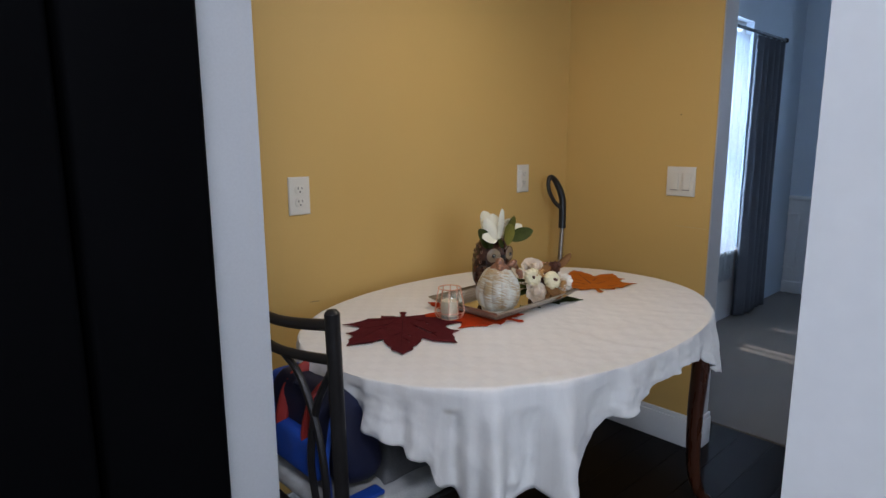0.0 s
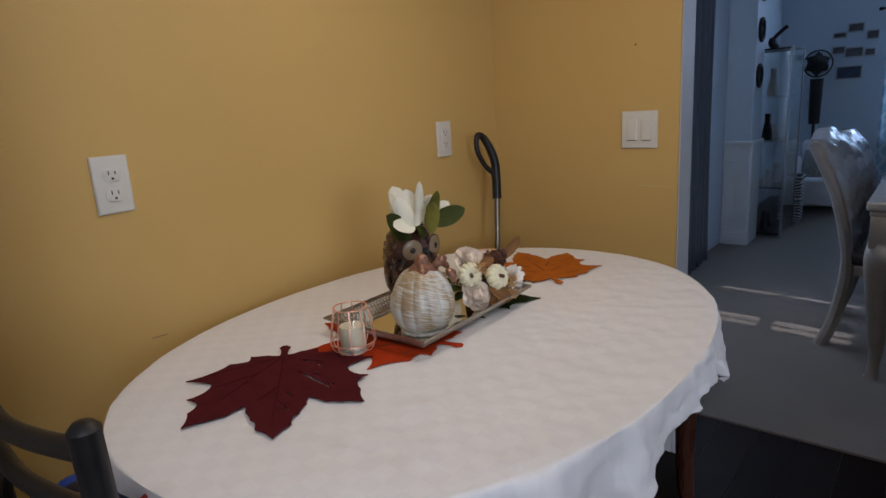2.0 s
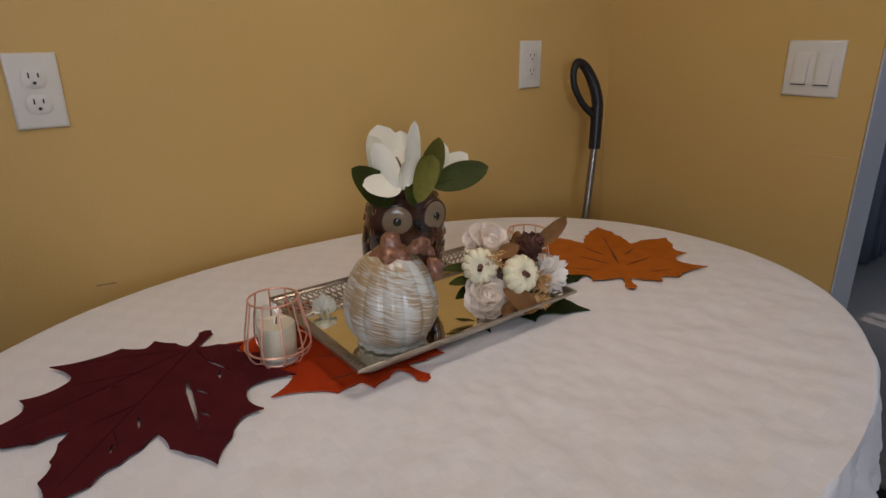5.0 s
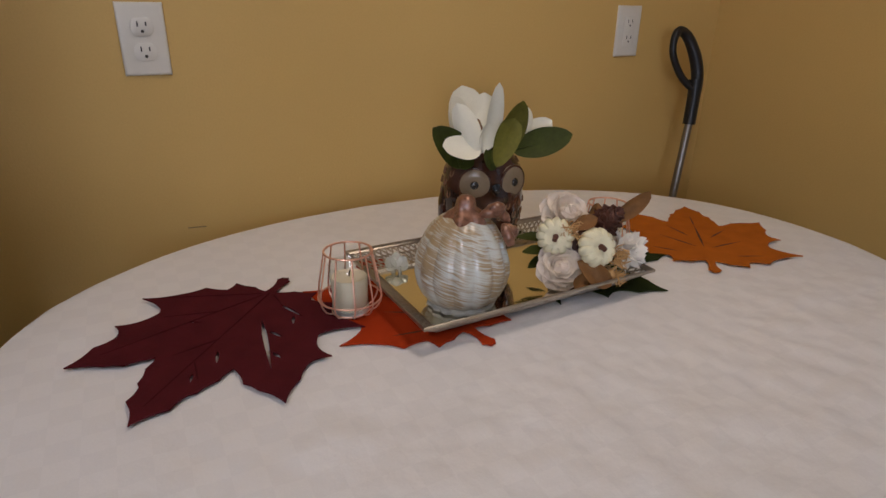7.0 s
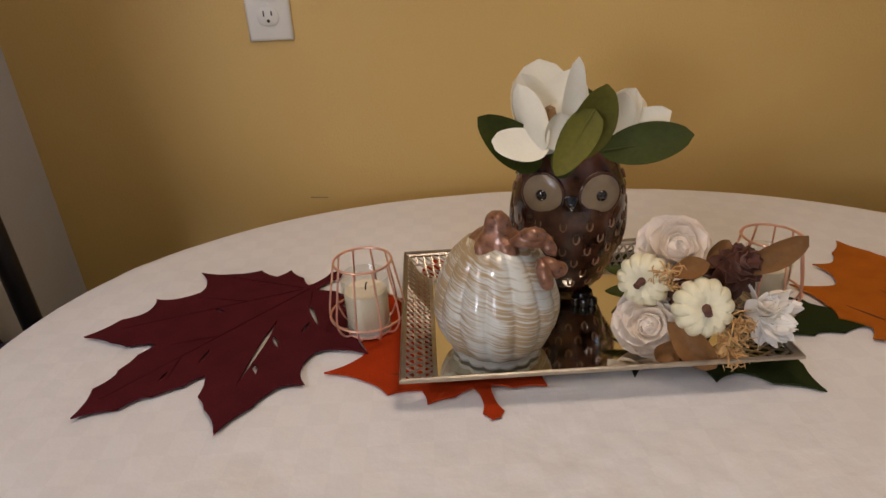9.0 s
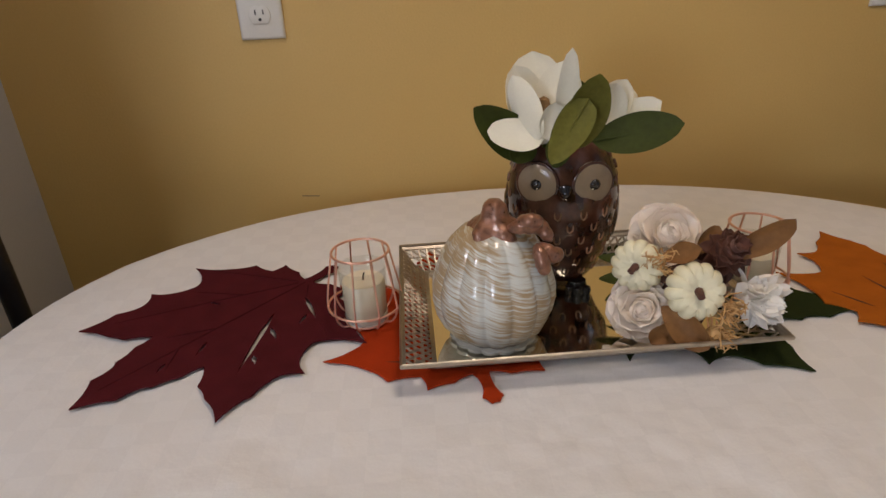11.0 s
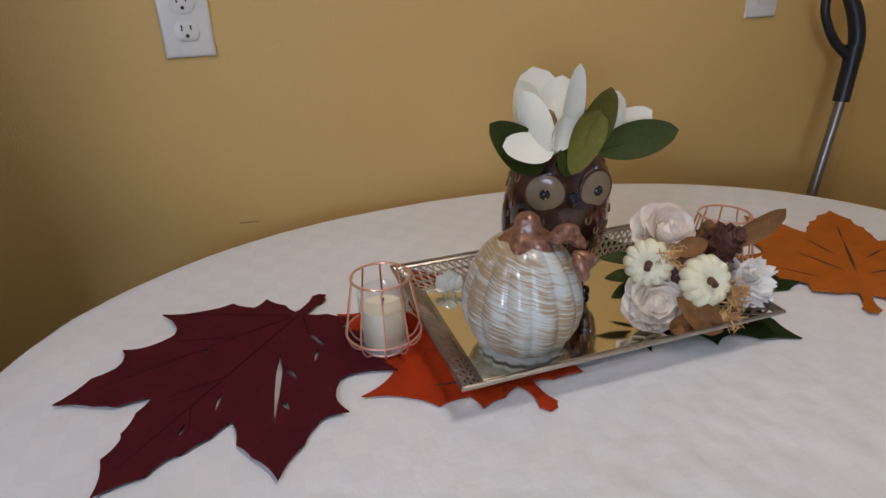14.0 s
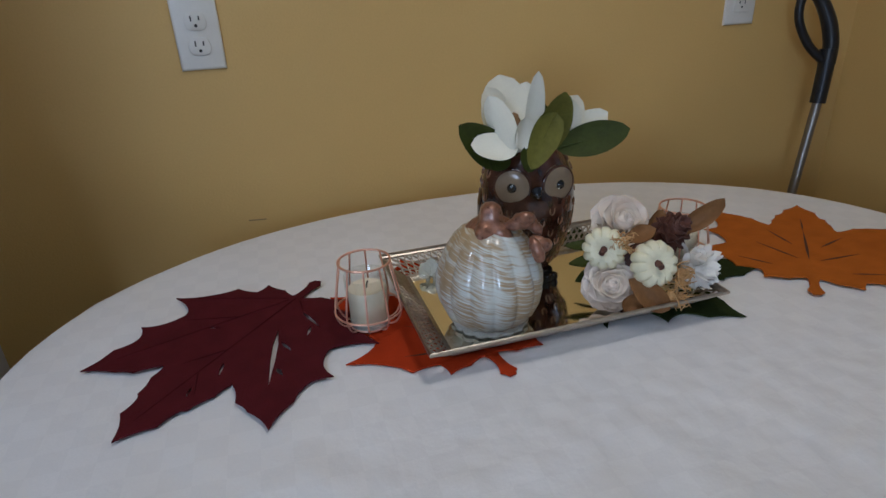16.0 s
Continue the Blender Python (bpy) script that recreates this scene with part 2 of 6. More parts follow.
def thin(m, share):
    """Lets light pass through a thin petal."""
    nt = m.node_tree
    b, out = nt.nodes["Principled BSDF"], nt.nodes["Material Output"]
    tr, mx = nt.nodes.new("ShaderNodeBsdfTranslucent"), nt.nodes.new("ShaderNodeMixShader")
    mx.inputs[0].default_value = share
    nt.links.new(b.inputs["Base Color"].links[0].from_socket, tr.inputs[0])
    nt.links.new(b.outputs[0], mx.inputs[1])
    nt.links.new(tr.outputs[0], mx.inputs[2])
    nt.links.new(mx.outputs[0], out.inputs[0])


thin(M_ROSE, 0.10)
thin(M_PETAL, 0.18)

# ---- mesh helpers ----
def finish(bm, smooth=True, angle=40):
    bmesh.ops.recalc_face_normals(bm, faces=bm.faces)
    for f in bm.faces:
        f.smooth = smooth
    if smooth:
        for e in bm.edges:
            e.smooth = len(e.link_faces) != 2 or e.calc_face_angle(0) < radians(angle)
    return bm


def part(name, bm, material, parent=None, label="", smooth=True, angle=40):
    me = bpy.data.meshes.new(name)
    finish(bm, smooth, angle).to_mesh(me)
    bm.free()
    me.materials.append(material)
    ob = new(name, me)
    if parent is not None:
        ob.parent = parent
    if label:
        ob["label"] = label
    return ob


def thing(name, label, category, m=None, group="", kind=""):
    ob = new(name)
    ob.empty_display_size = 0.05
    ob.matrix_world = m or Matrix()
    return tagged(ob, label, category, group, kind)


def box(x0, x1, y0, y1, z0, z1, bevel=0.0, bm=None, seg=2):
    bm = bm or bmesh.new()
    r = bmesh.ops.create_cube(bm, size=1, matrix=Matrix.LocRotScale(((x0 + x1) / 2, (y0 + y1) / 2, (z0 + z1) / 2), None, (abs(x1 - x0), abs(y1 - y0), abs(z1 - z0))))
    if bevel:
        es = list({e for v in r["verts"] for e in v.link_edges})
        bmesh.ops.bevel(bm, geom=es, offset=bevel, segments=seg, affect="EDGES", profile=0.5)
    return bm


def lathe(profile, n=32, bm=None, m=None, wave=None, closed=False):
    """Turns (radius, z) about z; wave(angle, k) scales the radius."""
    bm = bm or bmesh.new()
    m = m or Matrix()
    rings = []
    for k, (r, z) in enumerate(profile):
        if r < 1e-6:
            rings.append([bm.verts.new(m @ Vector((0, 0, z)))])
        else:
            rings.append([bm.verts.new(m @ Vector((r * (wave(a, k) if wave else 1) * math.cos(a), r * (wave(a, k) if wave else 1) * math.sin(a), z))) for a in (2 * math.pi * i / n for i in range(n))])
    pairs = list(zip(rings, rings[1:])) + ([(rings[-1], rings[0])] if closed else [])
    for p, q in pairs:
        for i in range(n):
            j = (i + 1) % n
            vs = [p[i % len(p)], p[j % len(p)], q[j % len(q)], q[i % len(q)]]
            vs = list(dict.fromkeys(vs))
            if len(vs) > 2:
                bm.faces.new(vs)
    return bm


def tube(points, r, n=8, bm=None, closed=False, flat=1.0):
    """A round bar of radius r (number or one for each point) along points."""
    bm = bm or bmesh.new()
    pts = [Vector(p) for p in points]
    k = len(pts)
    rings, up = [], None
    for i, p in enumerate(pts):
        a, b = pts[(i - 1) % k] if (closed or i) else p, pts[(i + 1) % k] if (closed or i < k - 1) else p
        d = (b - a).normalized()
        if up is None:
            up = d.orthogonal().normalized()
        up = (up - d * up.dot(d)).normalized()
        side = d.cross(up)
        rad = r[i] if isinstance(r, (list, tuple)) else r
        rings.append([bm.verts.new(p + rad * (math.cos(t) * up + math.sin(t) * side * flat)) for t in (2 * math.pi * j / n for j in range(n))])
    for p, q in list(zip(rings, rings[1:])) + ([(rings[-1], rings[0])] if closed else []):
        for i in range(n):
            bm.faces.new([p[i], p[(i + 1) % n], q[(i + 1) % n], q[i]])
    if not closed:
        bm.faces.new(rings[0])
        bm.faces.new(rings[-1])
    return bm


def ring(r, z, n=40, c=(0, 0)):
    return [(c[0] + r * math.cos(2 * math.pi * i / n), c[1] + r * math.sin(2 * math.pi * i / n), z) for i in range(n)]


def spline(points, n=8):
    """A smooth line through points."""
    pts = [Vector(p) for p in points]
    out = []
    for i in range(len(pts) - 1):
        a, b, c, d = pts[max(i - 1, 0)], pts[i], pts[i + 1], pts[min(i + 2, len(pts) - 1)]
        for j in range(n):
            t = j / n
            out.append(0.5 * ((2 * b) + (c - a) * t + (2 * a - 5 * b + 4 * c - d) * t * t + (3 * b - a - 3 * c + d) * t ** 3))
    return out + [pts[-1]]


def blade(length, width, thick, curl, cup, n=10, k=6, m=None, bm=None, blunt=0.6, twist=0.0, ripple=0.0, pw=0.75):
    """A petal or leaf along +x with its face up: curl bends its tip, cup lifts its edges."""
    bm = bm or bmesh.new()
    m = m or Matrix()
    grid = []
    for i in range(n + 1):
        t = i / n
        w = width * (max(math.sin(math.pi * t ** blunt), 0.0) ** pw if 0 < t < 1 else 0.04)
        ang = curl * t
        x = length * (math.sin(ang) / curl if abs(curl) > 1e-3 else t)
        z = length * ((1 - math.cos(ang)) / curl if abs(curl) > 1e-3 else 0)
        row = []
        for j in range(k + 1):
            s = 2 * j / k - 1
            h = cup * w * s * s + ripple * width * math.sin(9 * t + 2.5 * s) * abs(s)
            y = s * w
            y, h = y * math.cos(twist * t) - h * math.sin(twist * t), y * math.sin(twist * t) + h * math.cos(twist * t)
            row.append(Vector((x - h * math.sin(ang), y, z + h * math.cos(ang))))
        grid.append(row)
    for side in (0, 1):
        vs = [[bm.verts.new(m @ (p + Vector((0, 0, thick * (0.5 - side))))) for p in row] for row in grid]
        for i in range(n):
            for j in range(k):
                f = [vs[i][j], vs[i + 1][j], vs[i + 1][j + 1], vs[i][j + 1]]
                bm.faces.new(f if side == 0 else f[::-1])
        if side == 0:
            top = vs
    rim = [(0, j) for j in range(k)] + [(i, k) for i in range(n)] + [(n, j) for j in range(k, 0, -1)] + [(i, 0) for i in range(n, 0, -1)]
    for a, b in zip(rim, rim[1:] + rim[:1]):
        bm.faces.new([top[a[0]][a[1]], top[b[0]][b[1]], vs[b[0]][b[1]], vs[a[0]][a[1]]])
    return bm


def aim(p, d, roll=0.0):
    """A pose at p whose x axis points along d."""
    q = Vector(d).to_track_quat("X", "Z").to_matrix().to_4x4()
    return Matrix.Translation(p) @ q @ Matrix.Rotation(roll, 4, "X")


def setting(name, bm, material, label="", category=""):
    return tagged(part(name, bm, material), label, category, kind="structure")


# ---- the large structure: kitchen, breakfast nook, dining room ----
H = 2.44
setting("wall_north_nook", box(-5.0, 0.095, 0.0, 0.16, 0, H), M_YELLOW, "mustard yellow painted wall with faint scuffs", "wall")
wb = box(0.0, 0.095, -0.662, 0.0, 0, H)
setting("wall_east_nook", wb, M_YELLOW, "mustard yellow painted wall beside the dining room opening", "wall")
setting("jamb_east", box(-0.002, 0.104, -0.668, -0.664, 0.0, 2.06), M_SHADED_JAMB, "white painted end of the wall", "jamb")
setting("wall_east_dining_side", box(0.098, 0.104, -0.662, 0.0, 0, H), M_BLUEWALL, "pale blue painted wall", "wall")
setting("wall_east_header", box(0.0, 0.104, -1.62, -0.670, 2.06, H), M_YELLOW, "yellow wall above the dining room opening", "wall")
setting("wall_east_south", box(0.0, 0.14, -4.6, -1.62, 0, H), M_WHITE, "white painted wall end beside the dining room opening", "wall")
# both partition ends are white; this one's grey carries its shade
setting("partition_north", box(-1.93, -1.81, -0.66, 0.0, 0, H), M_SHADED_JAMB, "white painted partition end beside the fridge", "wall")
setting("partition_south", box(-2.02, -1.93, -1.68, -1.550, 0, H), M_WHITE, "white painted partition end", "wall")
setting("wall_south", box(-2.6, 0.0, -4.6, -4.5, 0, H), M_YELLOW, "yellow painted wall", "wall")
setting("wall_south_under_window", box(-3.8, -2.6, -4.6, -4.5, 0, 0.9), M_YELLOW, "yellow painted wall below the window", "wall")
setting("wall_south_over_window", box(-3.8, -2.6, -4.6, -4.5, 2.1, H), M_YELLOW, "yellow painted wall above the window", "wall")
setting("wall_south_end", box(-5.0, -3.8, -4.6, -4.5, 0, H), M_YELLOW, "yellow painted wall", "wall")
setting("wall_west_kitchen", box(-5.1, -5.0, -4.6, 0.16, 0, H), M_WHITE, "white painted kitchen wall", "wall")
setting("ceiling_kitchen", box(-5.1, 0.14, -4.6, 0.16, H, H + 0.1), M_CEIL, "white ceiling", "ceiling")
setting("ceiling_dining", box(0.106, 5.7, -4.6, 0.6, H + 0.3, H + 0.4), M_CEIL, "white ceiling", "ceiling")
floor = setting("floor", box(-5.1, 0.29, -4.6, 0.0, -0.1, -0.006), M_GAP, "dark espresso plank floor", "floor")
setting("carpet", box(0.29, 5.6, -4.6, 0.55, -0.1, 0.006), M_CARPET, "beige cut-pile carpet with sun patches", "carpet")


def baseboard(name, x0, x1, y0, y1):
    bm = box(x0, x1, y0, y1, 0, 0.115, 0.002)
    along_x = abs(x1 - x0) > abs(y1 - y0)
    g = 0.004
    if along_x:
        box(x0, x1, y0 + g, y1, 0.115, 0.135, 0.003, bm)
    else:
        box(x0 + g, x1, y0, y1, 0.115, 0.135, 0.003, bm)
    setting(name, bm, M_WHITE, "white moulded baseboard", "baseboard")


baseboard("baseboard_north", -1.808, -0.016, -0.014, -0.002)
baseboard("baseboard_east", -0.014, -0.002, -0.669, 0.0)
baseboard("baseboard_jamb", -0.014, 0.106, -0.683, -0.670)


# ---- dining table of the nook, its cloth ----
TOP = 0.755
CX, CY, AX, AY, PW = -0.957, -0.526, 0.648, 0.466, 2.2


def oval(a, sx=AX, sy=AY):
    c, s = math.cos(a), math.sin(a)
    r = (abs(c) ** PW + abs(s) ** PW) ** (-1 / PW)
    return Vector((sx * r * c, sy * r * s, 0))


def table_leg(parent, x, y):
    ox, oy = (1 if x > 0 else -1), (1 if y > 0 else -1)
    path = spline([(x, y, 0.70), (x + 0.012 * ox, y + 0.012 * oy, 0.58), (x + 0.006 * ox, y + 0.006 * oy, 0.35), (x + 0.012 * ox, y + 0.01 * oy, 0.15), (x + 0.035 * ox, y + 0.03 * oy, 0.05), (x + 0.06 * ox, y + 0.045 * oy, 0.02)], 6)
    n = len(path)
    rad = [0.036 - 0.022 * (i / (n - 1)) ** 0.8 + (0.008 if i > n - 5 else 0) for i in range(n)]
    leg = part("leg", tube(path, rad, 10), M_TABLEWOOD, parent)
    part("foot_glide", lathe([(0, 0), (0.014, 0), (0.014, 0.008), (0, 0.008)], 12, m=Matrix.Translation((x + 0.055 * ox, y + 0.04 * oy, 0.0))), M_CHROME, leg, "small metal glide")


table = thing("oval_table", "oval cherry wood table with curved legs under a cloth", "table", pose(CX, CY, 0))
bm = bmesh.new()
rings = [[bm.verts.new(oval(2 * math.pi * i / 72, AX - d, AY - d) + Vector((0, 0, z))) for i in range(72)] for d, z in ((0.012, 0.722), (0.0, 0.728), (0.0, 0.746), (0.010, 0.7515))]
for p, q in zip(rings, rings[1:]):
    for i in range(72):
        bm.faces.new([p[i], p[(i + 1) % 72], q[(i + 1) % 72], q[i]])
bm.faces.new(rings[0][::-1])
bm.faces.new(rings[-1])
part("tabletop", bm, M_TABLEWOOD, table)
for x0, x1, y0, y1 in ((-0.45, 0.50, -0.31, -0.29), (-0.45, 0.50, 0.29, 0.31), (-0.45, -0.43, -0.29, 0.29), (0.48, 0.50, -0.29, 0.29)):
    part("apron", box(x0, x1, y0, y1, 0.64, 0.722, 0.002), M_TABLEWOOD, table)
for x in (-0.44, 0.545):
    for y in (-0.30, 0.30):
        table_leg(table, x, y)

# how far the cloth hangs, by the angle round the table in degrees
HANG = ((0, 0.14), (25, 0.16), (50, 0.24), (90, 0.18), (130, 0.24), (160, 0.14), (185, 0.10), (200, 0.115), (209, 0.15), (216, 0.24), (224, 0.32), (232, 0.26), (240, 0.23), (246, 0.20), (249, 0.11), (257, 0.10), (264, 0.07), (276, 0.055), (286, 0.07), (293, 0.12), (299, 0.165), (307, 0.19), (318, 0.16), (335, 0.14), (360, 0.14))


def hang(deg):
    for (a, p), (b, q) in zip(HANG, HANG[1:]):
        if deg <= b:
            t = (deg - a) / (b - a)
            return p + (q - p) * (3 * t * t - 2 * t ** 3)



def cloth():
    """A rectangular cloth over the oval top: flat on it, falling in folds past its rim."""
    n, inner, fall = 420, 90, 26
    bm = bmesh.new()
    rows = []
    for k in range(1, inner + 1):
        f = k / inner
        row = []
        for i in range(n):
            p = oval(2 * math.pi * i / n, AX + 0.006, AY + 0.006) * f
            # wrinkles: none under the tray and the leaves, ridges that run slantwise in the free front
            free = min(1, max(0, (-0.07 - p.y) / 0.10))
            u, v = 0.17 * p.x - 0.985 * p.y, 0.985 * p.x + 0.17 * p.y
            bent = v + 0.03 * noise.noise(Vector((u * 7, v * 7, 5.0)))
            ridge = 0.45 - abs(noise.noise(Vector((u * 2.6, bent * 15, 3.0))))
            h = 0.0016 * noise.noise(Vector((p.x * 9, p.y * 9, 0))) + free * (0.0030 * ridge + 0.0022 * noise.noise(Vector((u * 9, bent * 26, 9.0))) + 0.0022 * noise.noise(Vector((p.x * 22, p.y * 20, 7.0))) + 0.0012 * noise.noise(Vector((p.x * 55, p.y * 50, 2.0))))
            row.append(Vector((p.x, p.y, TOP - 0.0005 + max(h, -0.0012) * (1 if f < 0.97 else 0.3))))
        rows.append(row)
    drops = []
    for i in range(n):
        a = 2 * math.pi * i / n
        p = oval(a, AX + 0.006, AY + 0.006)
        t = (oval(a + 0.01) - oval(a - 0.01)).normalized()
        nrm = Vector((t.y, -t.x, 0))
        drops.append((p, nrm, hang(math.degrees(math.atan2(p.y / AY, p.x / AX)) % 360)))
    sm = [sum(drops[(i + o) % n][2] for o in range(-2, 3)) / 5 for i in range(n)]
    for k in range(1, fall + 1):
        s = k / fall
        row = []
        for i in range(n):
            a = 2 * math.pi * i / n
            p, nrm, _ = drops[i]
            d = sm[i] * s
            bend = min(d / 0.02, 1.0)
            wave = 0.55 * math.sin(17 * a + 1.7 * math.sin(3 * a)) + 0.45 * math.sin(29 * a + 2.1 * math.sin(2 * a + 1)) + 0.30 * math.sin(53 * a + 2.6 * math.sin(5 * a)) + 0.5 * noise.noise(Vector((3 * math.cos(a), 3 * math.sin(a), 1.5 * s)))
            wave = math.copysign(abs(wave) ** 0.8, wave)
            amp = 0.034 * min(d / 0.18, 1.4) ** 0.9 * (0.6 + sm[i] / 0.35)
            # small gathered pleats where the cloth hangs short, and a stiff corner that stands off
            short = max(0, 1 - abs(math.degrees(a) - 268) / 34)
            corner = max(0, 1 - abs(math.degrees(a) - 303) / 13)
            out = 0.007 * math.sin(bend * math.pi / 2) + amp * wave * (1 - 0.8 * corner) + 0.030 * d + 0.0045 * short * min(d / 0.03, 1) * math.sin(74 * a + 2 * math.sin(9 * a)) + 0.12 * corner * d
            z = TOP - 0.010 * (1 - math.cos(bend * math.pi / 2)) - max(d - 0.008, 0) * (0.985 + 0.012 * wave * s)
            # small crumples in the falling part
            q = p + Vector((0, 0, z))
            out += 0.010 * s ** 0.6 * (noise.noise(q * 22) + 0.6 * noise.noise(q * 47) + 0.35 * noise.noise(q * 90))
            row.append(p + nrm * max(out, 0.004 if s < 0.2 else -0.03) + Vector((0, 0, z)))
        rows.append(row)
    vs = [[bm.verts.new(v) for v in row] for row in rows]
    c = bm.verts.new((0, 0, TOP))
    for i in range(n):
        bm.faces.new([c, vs[0][i], vs[0][(i + 1) % n]])
        for p, q in zip(vs, vs[1:]):
            bm.faces.new([p[i], q[i], q[(i + 1) % n], p[(i + 1) % n]])
    return bm


tablecloth = thing("tablecloth", "white damask linen tablecloth draped over the oval table", "tablecloth", pose(CX, CY, 0))
cl = part("cloth", cloth(), M_CLOTH, tablecloth, angle=80)
sol = cl.modifiers.new("thickness", "SOLIDIFY")
sol.thickness, sol.offset = 0.0012, -1

# ---- felt maple leaves on the cloth ----
HALF_LEAF = [(0.0, 0.03), (-0.03, 0.10), (-0.046, 0.207), (0.030, 0.215), (0.033, 0.322), (0.122, 0.39), (0.205, 0.537), (0.265, 0.405), (0.310, 0.378), (0.41, 0.42), (0.452, 0.484), (0.50, 0.43), (0.545, 0.42), (0.62, 0.442), (0.768, 0.446), (0.722, 0.315), (0.70, 0.25), (0.622, 0.158), (0.70, 0.148), (0.79, 0.124), (0.81, 0.10), (0.89, 0.085), (1.0, 0.0)]


def maple_leaf(name, label, base, to, length, material, slits, seed, z=TOP + 0.0015, vein=None, creases=()):
    rnd = random.Random(seed)
    left = [Vector((u, v + rnd.uniform(-0.006, 0.006), 0)) for u, v in HALF_LEAF]
    right = [Vector((u, -v - rnd.uniform(-0.006, 0.006), 0)) for u, v in HALF_LEAF[:-1]]
    stem = [Vector((-0.05, 0.020, 0)), Vector((-0.13, 0.034, 0)), Vector((-0.165, 0.012, 0)), Vector((-0.160, -0.018, 0)), Vector((-0.135, -0.036, 0)), Vector((-0.05, -0.020, 0))]
    loop = left + right[::-1] + stem[::-1]
    # soften the straight runs with small bulges
    fine = []
    for i, p in enumerate(loop):
        q = loop[(i + 1) % len(loop)]
        nrm = Vector(((q - p).y, -(q - p).x, 0))
        fine += [p] + [p.lerp(q, t) + nrm * 0.07 * math.sin(math.pi * t) for t in (0.25, 0.5, 0.75)]
    bm = bmesh.new()

    def wire(pts):
        vs = [bm.verts.new(p * length) for p in pts]
        return [bm.edges.new((vs[i], vs[(i + 1) % len(vs)])) for i in range(len(vs))]

    edges = wire(fine)
    cuts = []
    for u, v, ang, ln, wd in slits:
        d, s = Vector((math.cos(ang), math.sin(ang), 0)), Vector((-math.sin(ang), math.cos(ang), 0))
        c = Vector((u, v, 0))
        cuts.append([c + d * ln * (t - 0.5) + s * wd * w for t, w in ((0, 0), (0.3, 0.5), (0.6, 0.4), (1, 0), (0.6, -0.4), (0.3, -0.5))])
    if vein is None:
        for pts in cuts:
            edges += wire(pts)
    bmesh.ops.triangle_fill(bm, use_beauty=True, use_dissolve=False, edges=edges)
    r = bmesh.ops.extrude_face_region(bm, geom=list(bm.faces))
    bmesh.ops.translate(bm, verts=[v for v in r["geom"] if isinstance(v, bmesh.types.BMVert)], vec=(0, 0, 0.0018))
    d = Vector(to) - Vector(base)
    ob = thing(name, label, "placemat", pose(base[0], base[1], z, 0, 0, math.degrees(math.atan2(d.y, d.x))), group="felt leaves on the table")
    part("felt", bm, material, ob, angle=30)
    # shade inside the cuts, laid on as thin dark brown strips
    if vein is not None:
        for pts in cuts:
            bm = bmesh.new()
            f = bm.faces.new([bm.verts.new(p * length + Vector((0, 0, 0.0014))) for p in pts])
            r = bmesh.ops.extrude_face_region(bm, geom=[f])
            bmesh.ops.translate(bm, verts=[v for v in r["geom"] if isinstance(v, bmesh.types.BMVert)], vec=(0, 0, 0.0008))
            part("cut_shade_line", bm, vein, ob)
    # shade in the pressed veins, drawn as dark lines on the felt
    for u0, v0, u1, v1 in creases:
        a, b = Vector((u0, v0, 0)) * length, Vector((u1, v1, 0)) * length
        part("vein_crease", tube([p + Vector((0, 0, 0.0018)) for p in (a, a.lerp(b, 0.5), b)], [0.0009, 0.0008, 0.0004], 6), M_CREASE_SHADE, ob, "pressed vein line, its shade drawn dark")
    return ob


SLITS = [(0.426, 0.196, 0.57, 0.40, 0.022), (0.354, 0.204, 1.13, 0.09, 0.018), (0.50, 0.281, 1.02, 0.062, 0.018), (0.148, 0.176, 1.06, 0.18, 0.018), (0.566, 0.063, 0.51, 0.09, 0.013), (0.715, 0.049, 0.45, 0.06, 0.012), (0.344, -0.177, 1.76, 0.07, 0.012), (0.227, 0.22, 0.43, 0.077, 0.015)]
VEINS = [(0.40, 0.0, 0.0, 0.40, 0.014), (0.28, 0.14, 0.9, 0.24, 0.012), (0.28, -0.14, -0.9, 0.24, 0.012), (0.46, 0.12, 0.6, 0.20, 0.012), (0.46, -0.12, -0.6, 0.20, 0.012), (0.68, 0.0, 0.0, 0.18, 0.010), (0.12, 0.24, 1.3, 0.16, 0.010), (0.12, -0.24, -1.3, 0.16, 0.010)]
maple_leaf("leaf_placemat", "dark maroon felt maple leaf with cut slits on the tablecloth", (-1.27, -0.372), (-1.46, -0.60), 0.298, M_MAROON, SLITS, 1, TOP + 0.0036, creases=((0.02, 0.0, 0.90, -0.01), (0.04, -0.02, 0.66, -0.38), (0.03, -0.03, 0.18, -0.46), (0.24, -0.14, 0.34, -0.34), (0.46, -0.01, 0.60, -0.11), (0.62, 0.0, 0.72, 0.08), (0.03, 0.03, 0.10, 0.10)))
maple_leaf("leaf_placemat", "rust red felt maple leaf under the silver tray", (-1.068, -0.582), (-1.11, -0.32), 0.285, M_RED, VEINS, 2, vein=M_CUT_SHADE)
maple_leaf("leaf_placemat", "burnt orange felt maple leaf with dark vein cuts", (-0.607, -0.566), (-0.425, -0.35), 0.287, M_ORANGE, VEINS, 3, TOP + 0.0036, vein=M_CUT_SHADE)
maple_leaf("leaf_placemat", "dark green felt maple leaf under the silver tray", (-0.922, -0.408), (-0.652, -0.508), 0.300, M_DKGREEN, VEINS, 4, vein=M_CUT_SHADE)

# ---- mirrored tray ----
TX0, TX1, TY0, TY1 = -1.148, -0.778, -0.606, -0.345
TZ = TOP + 0.0056


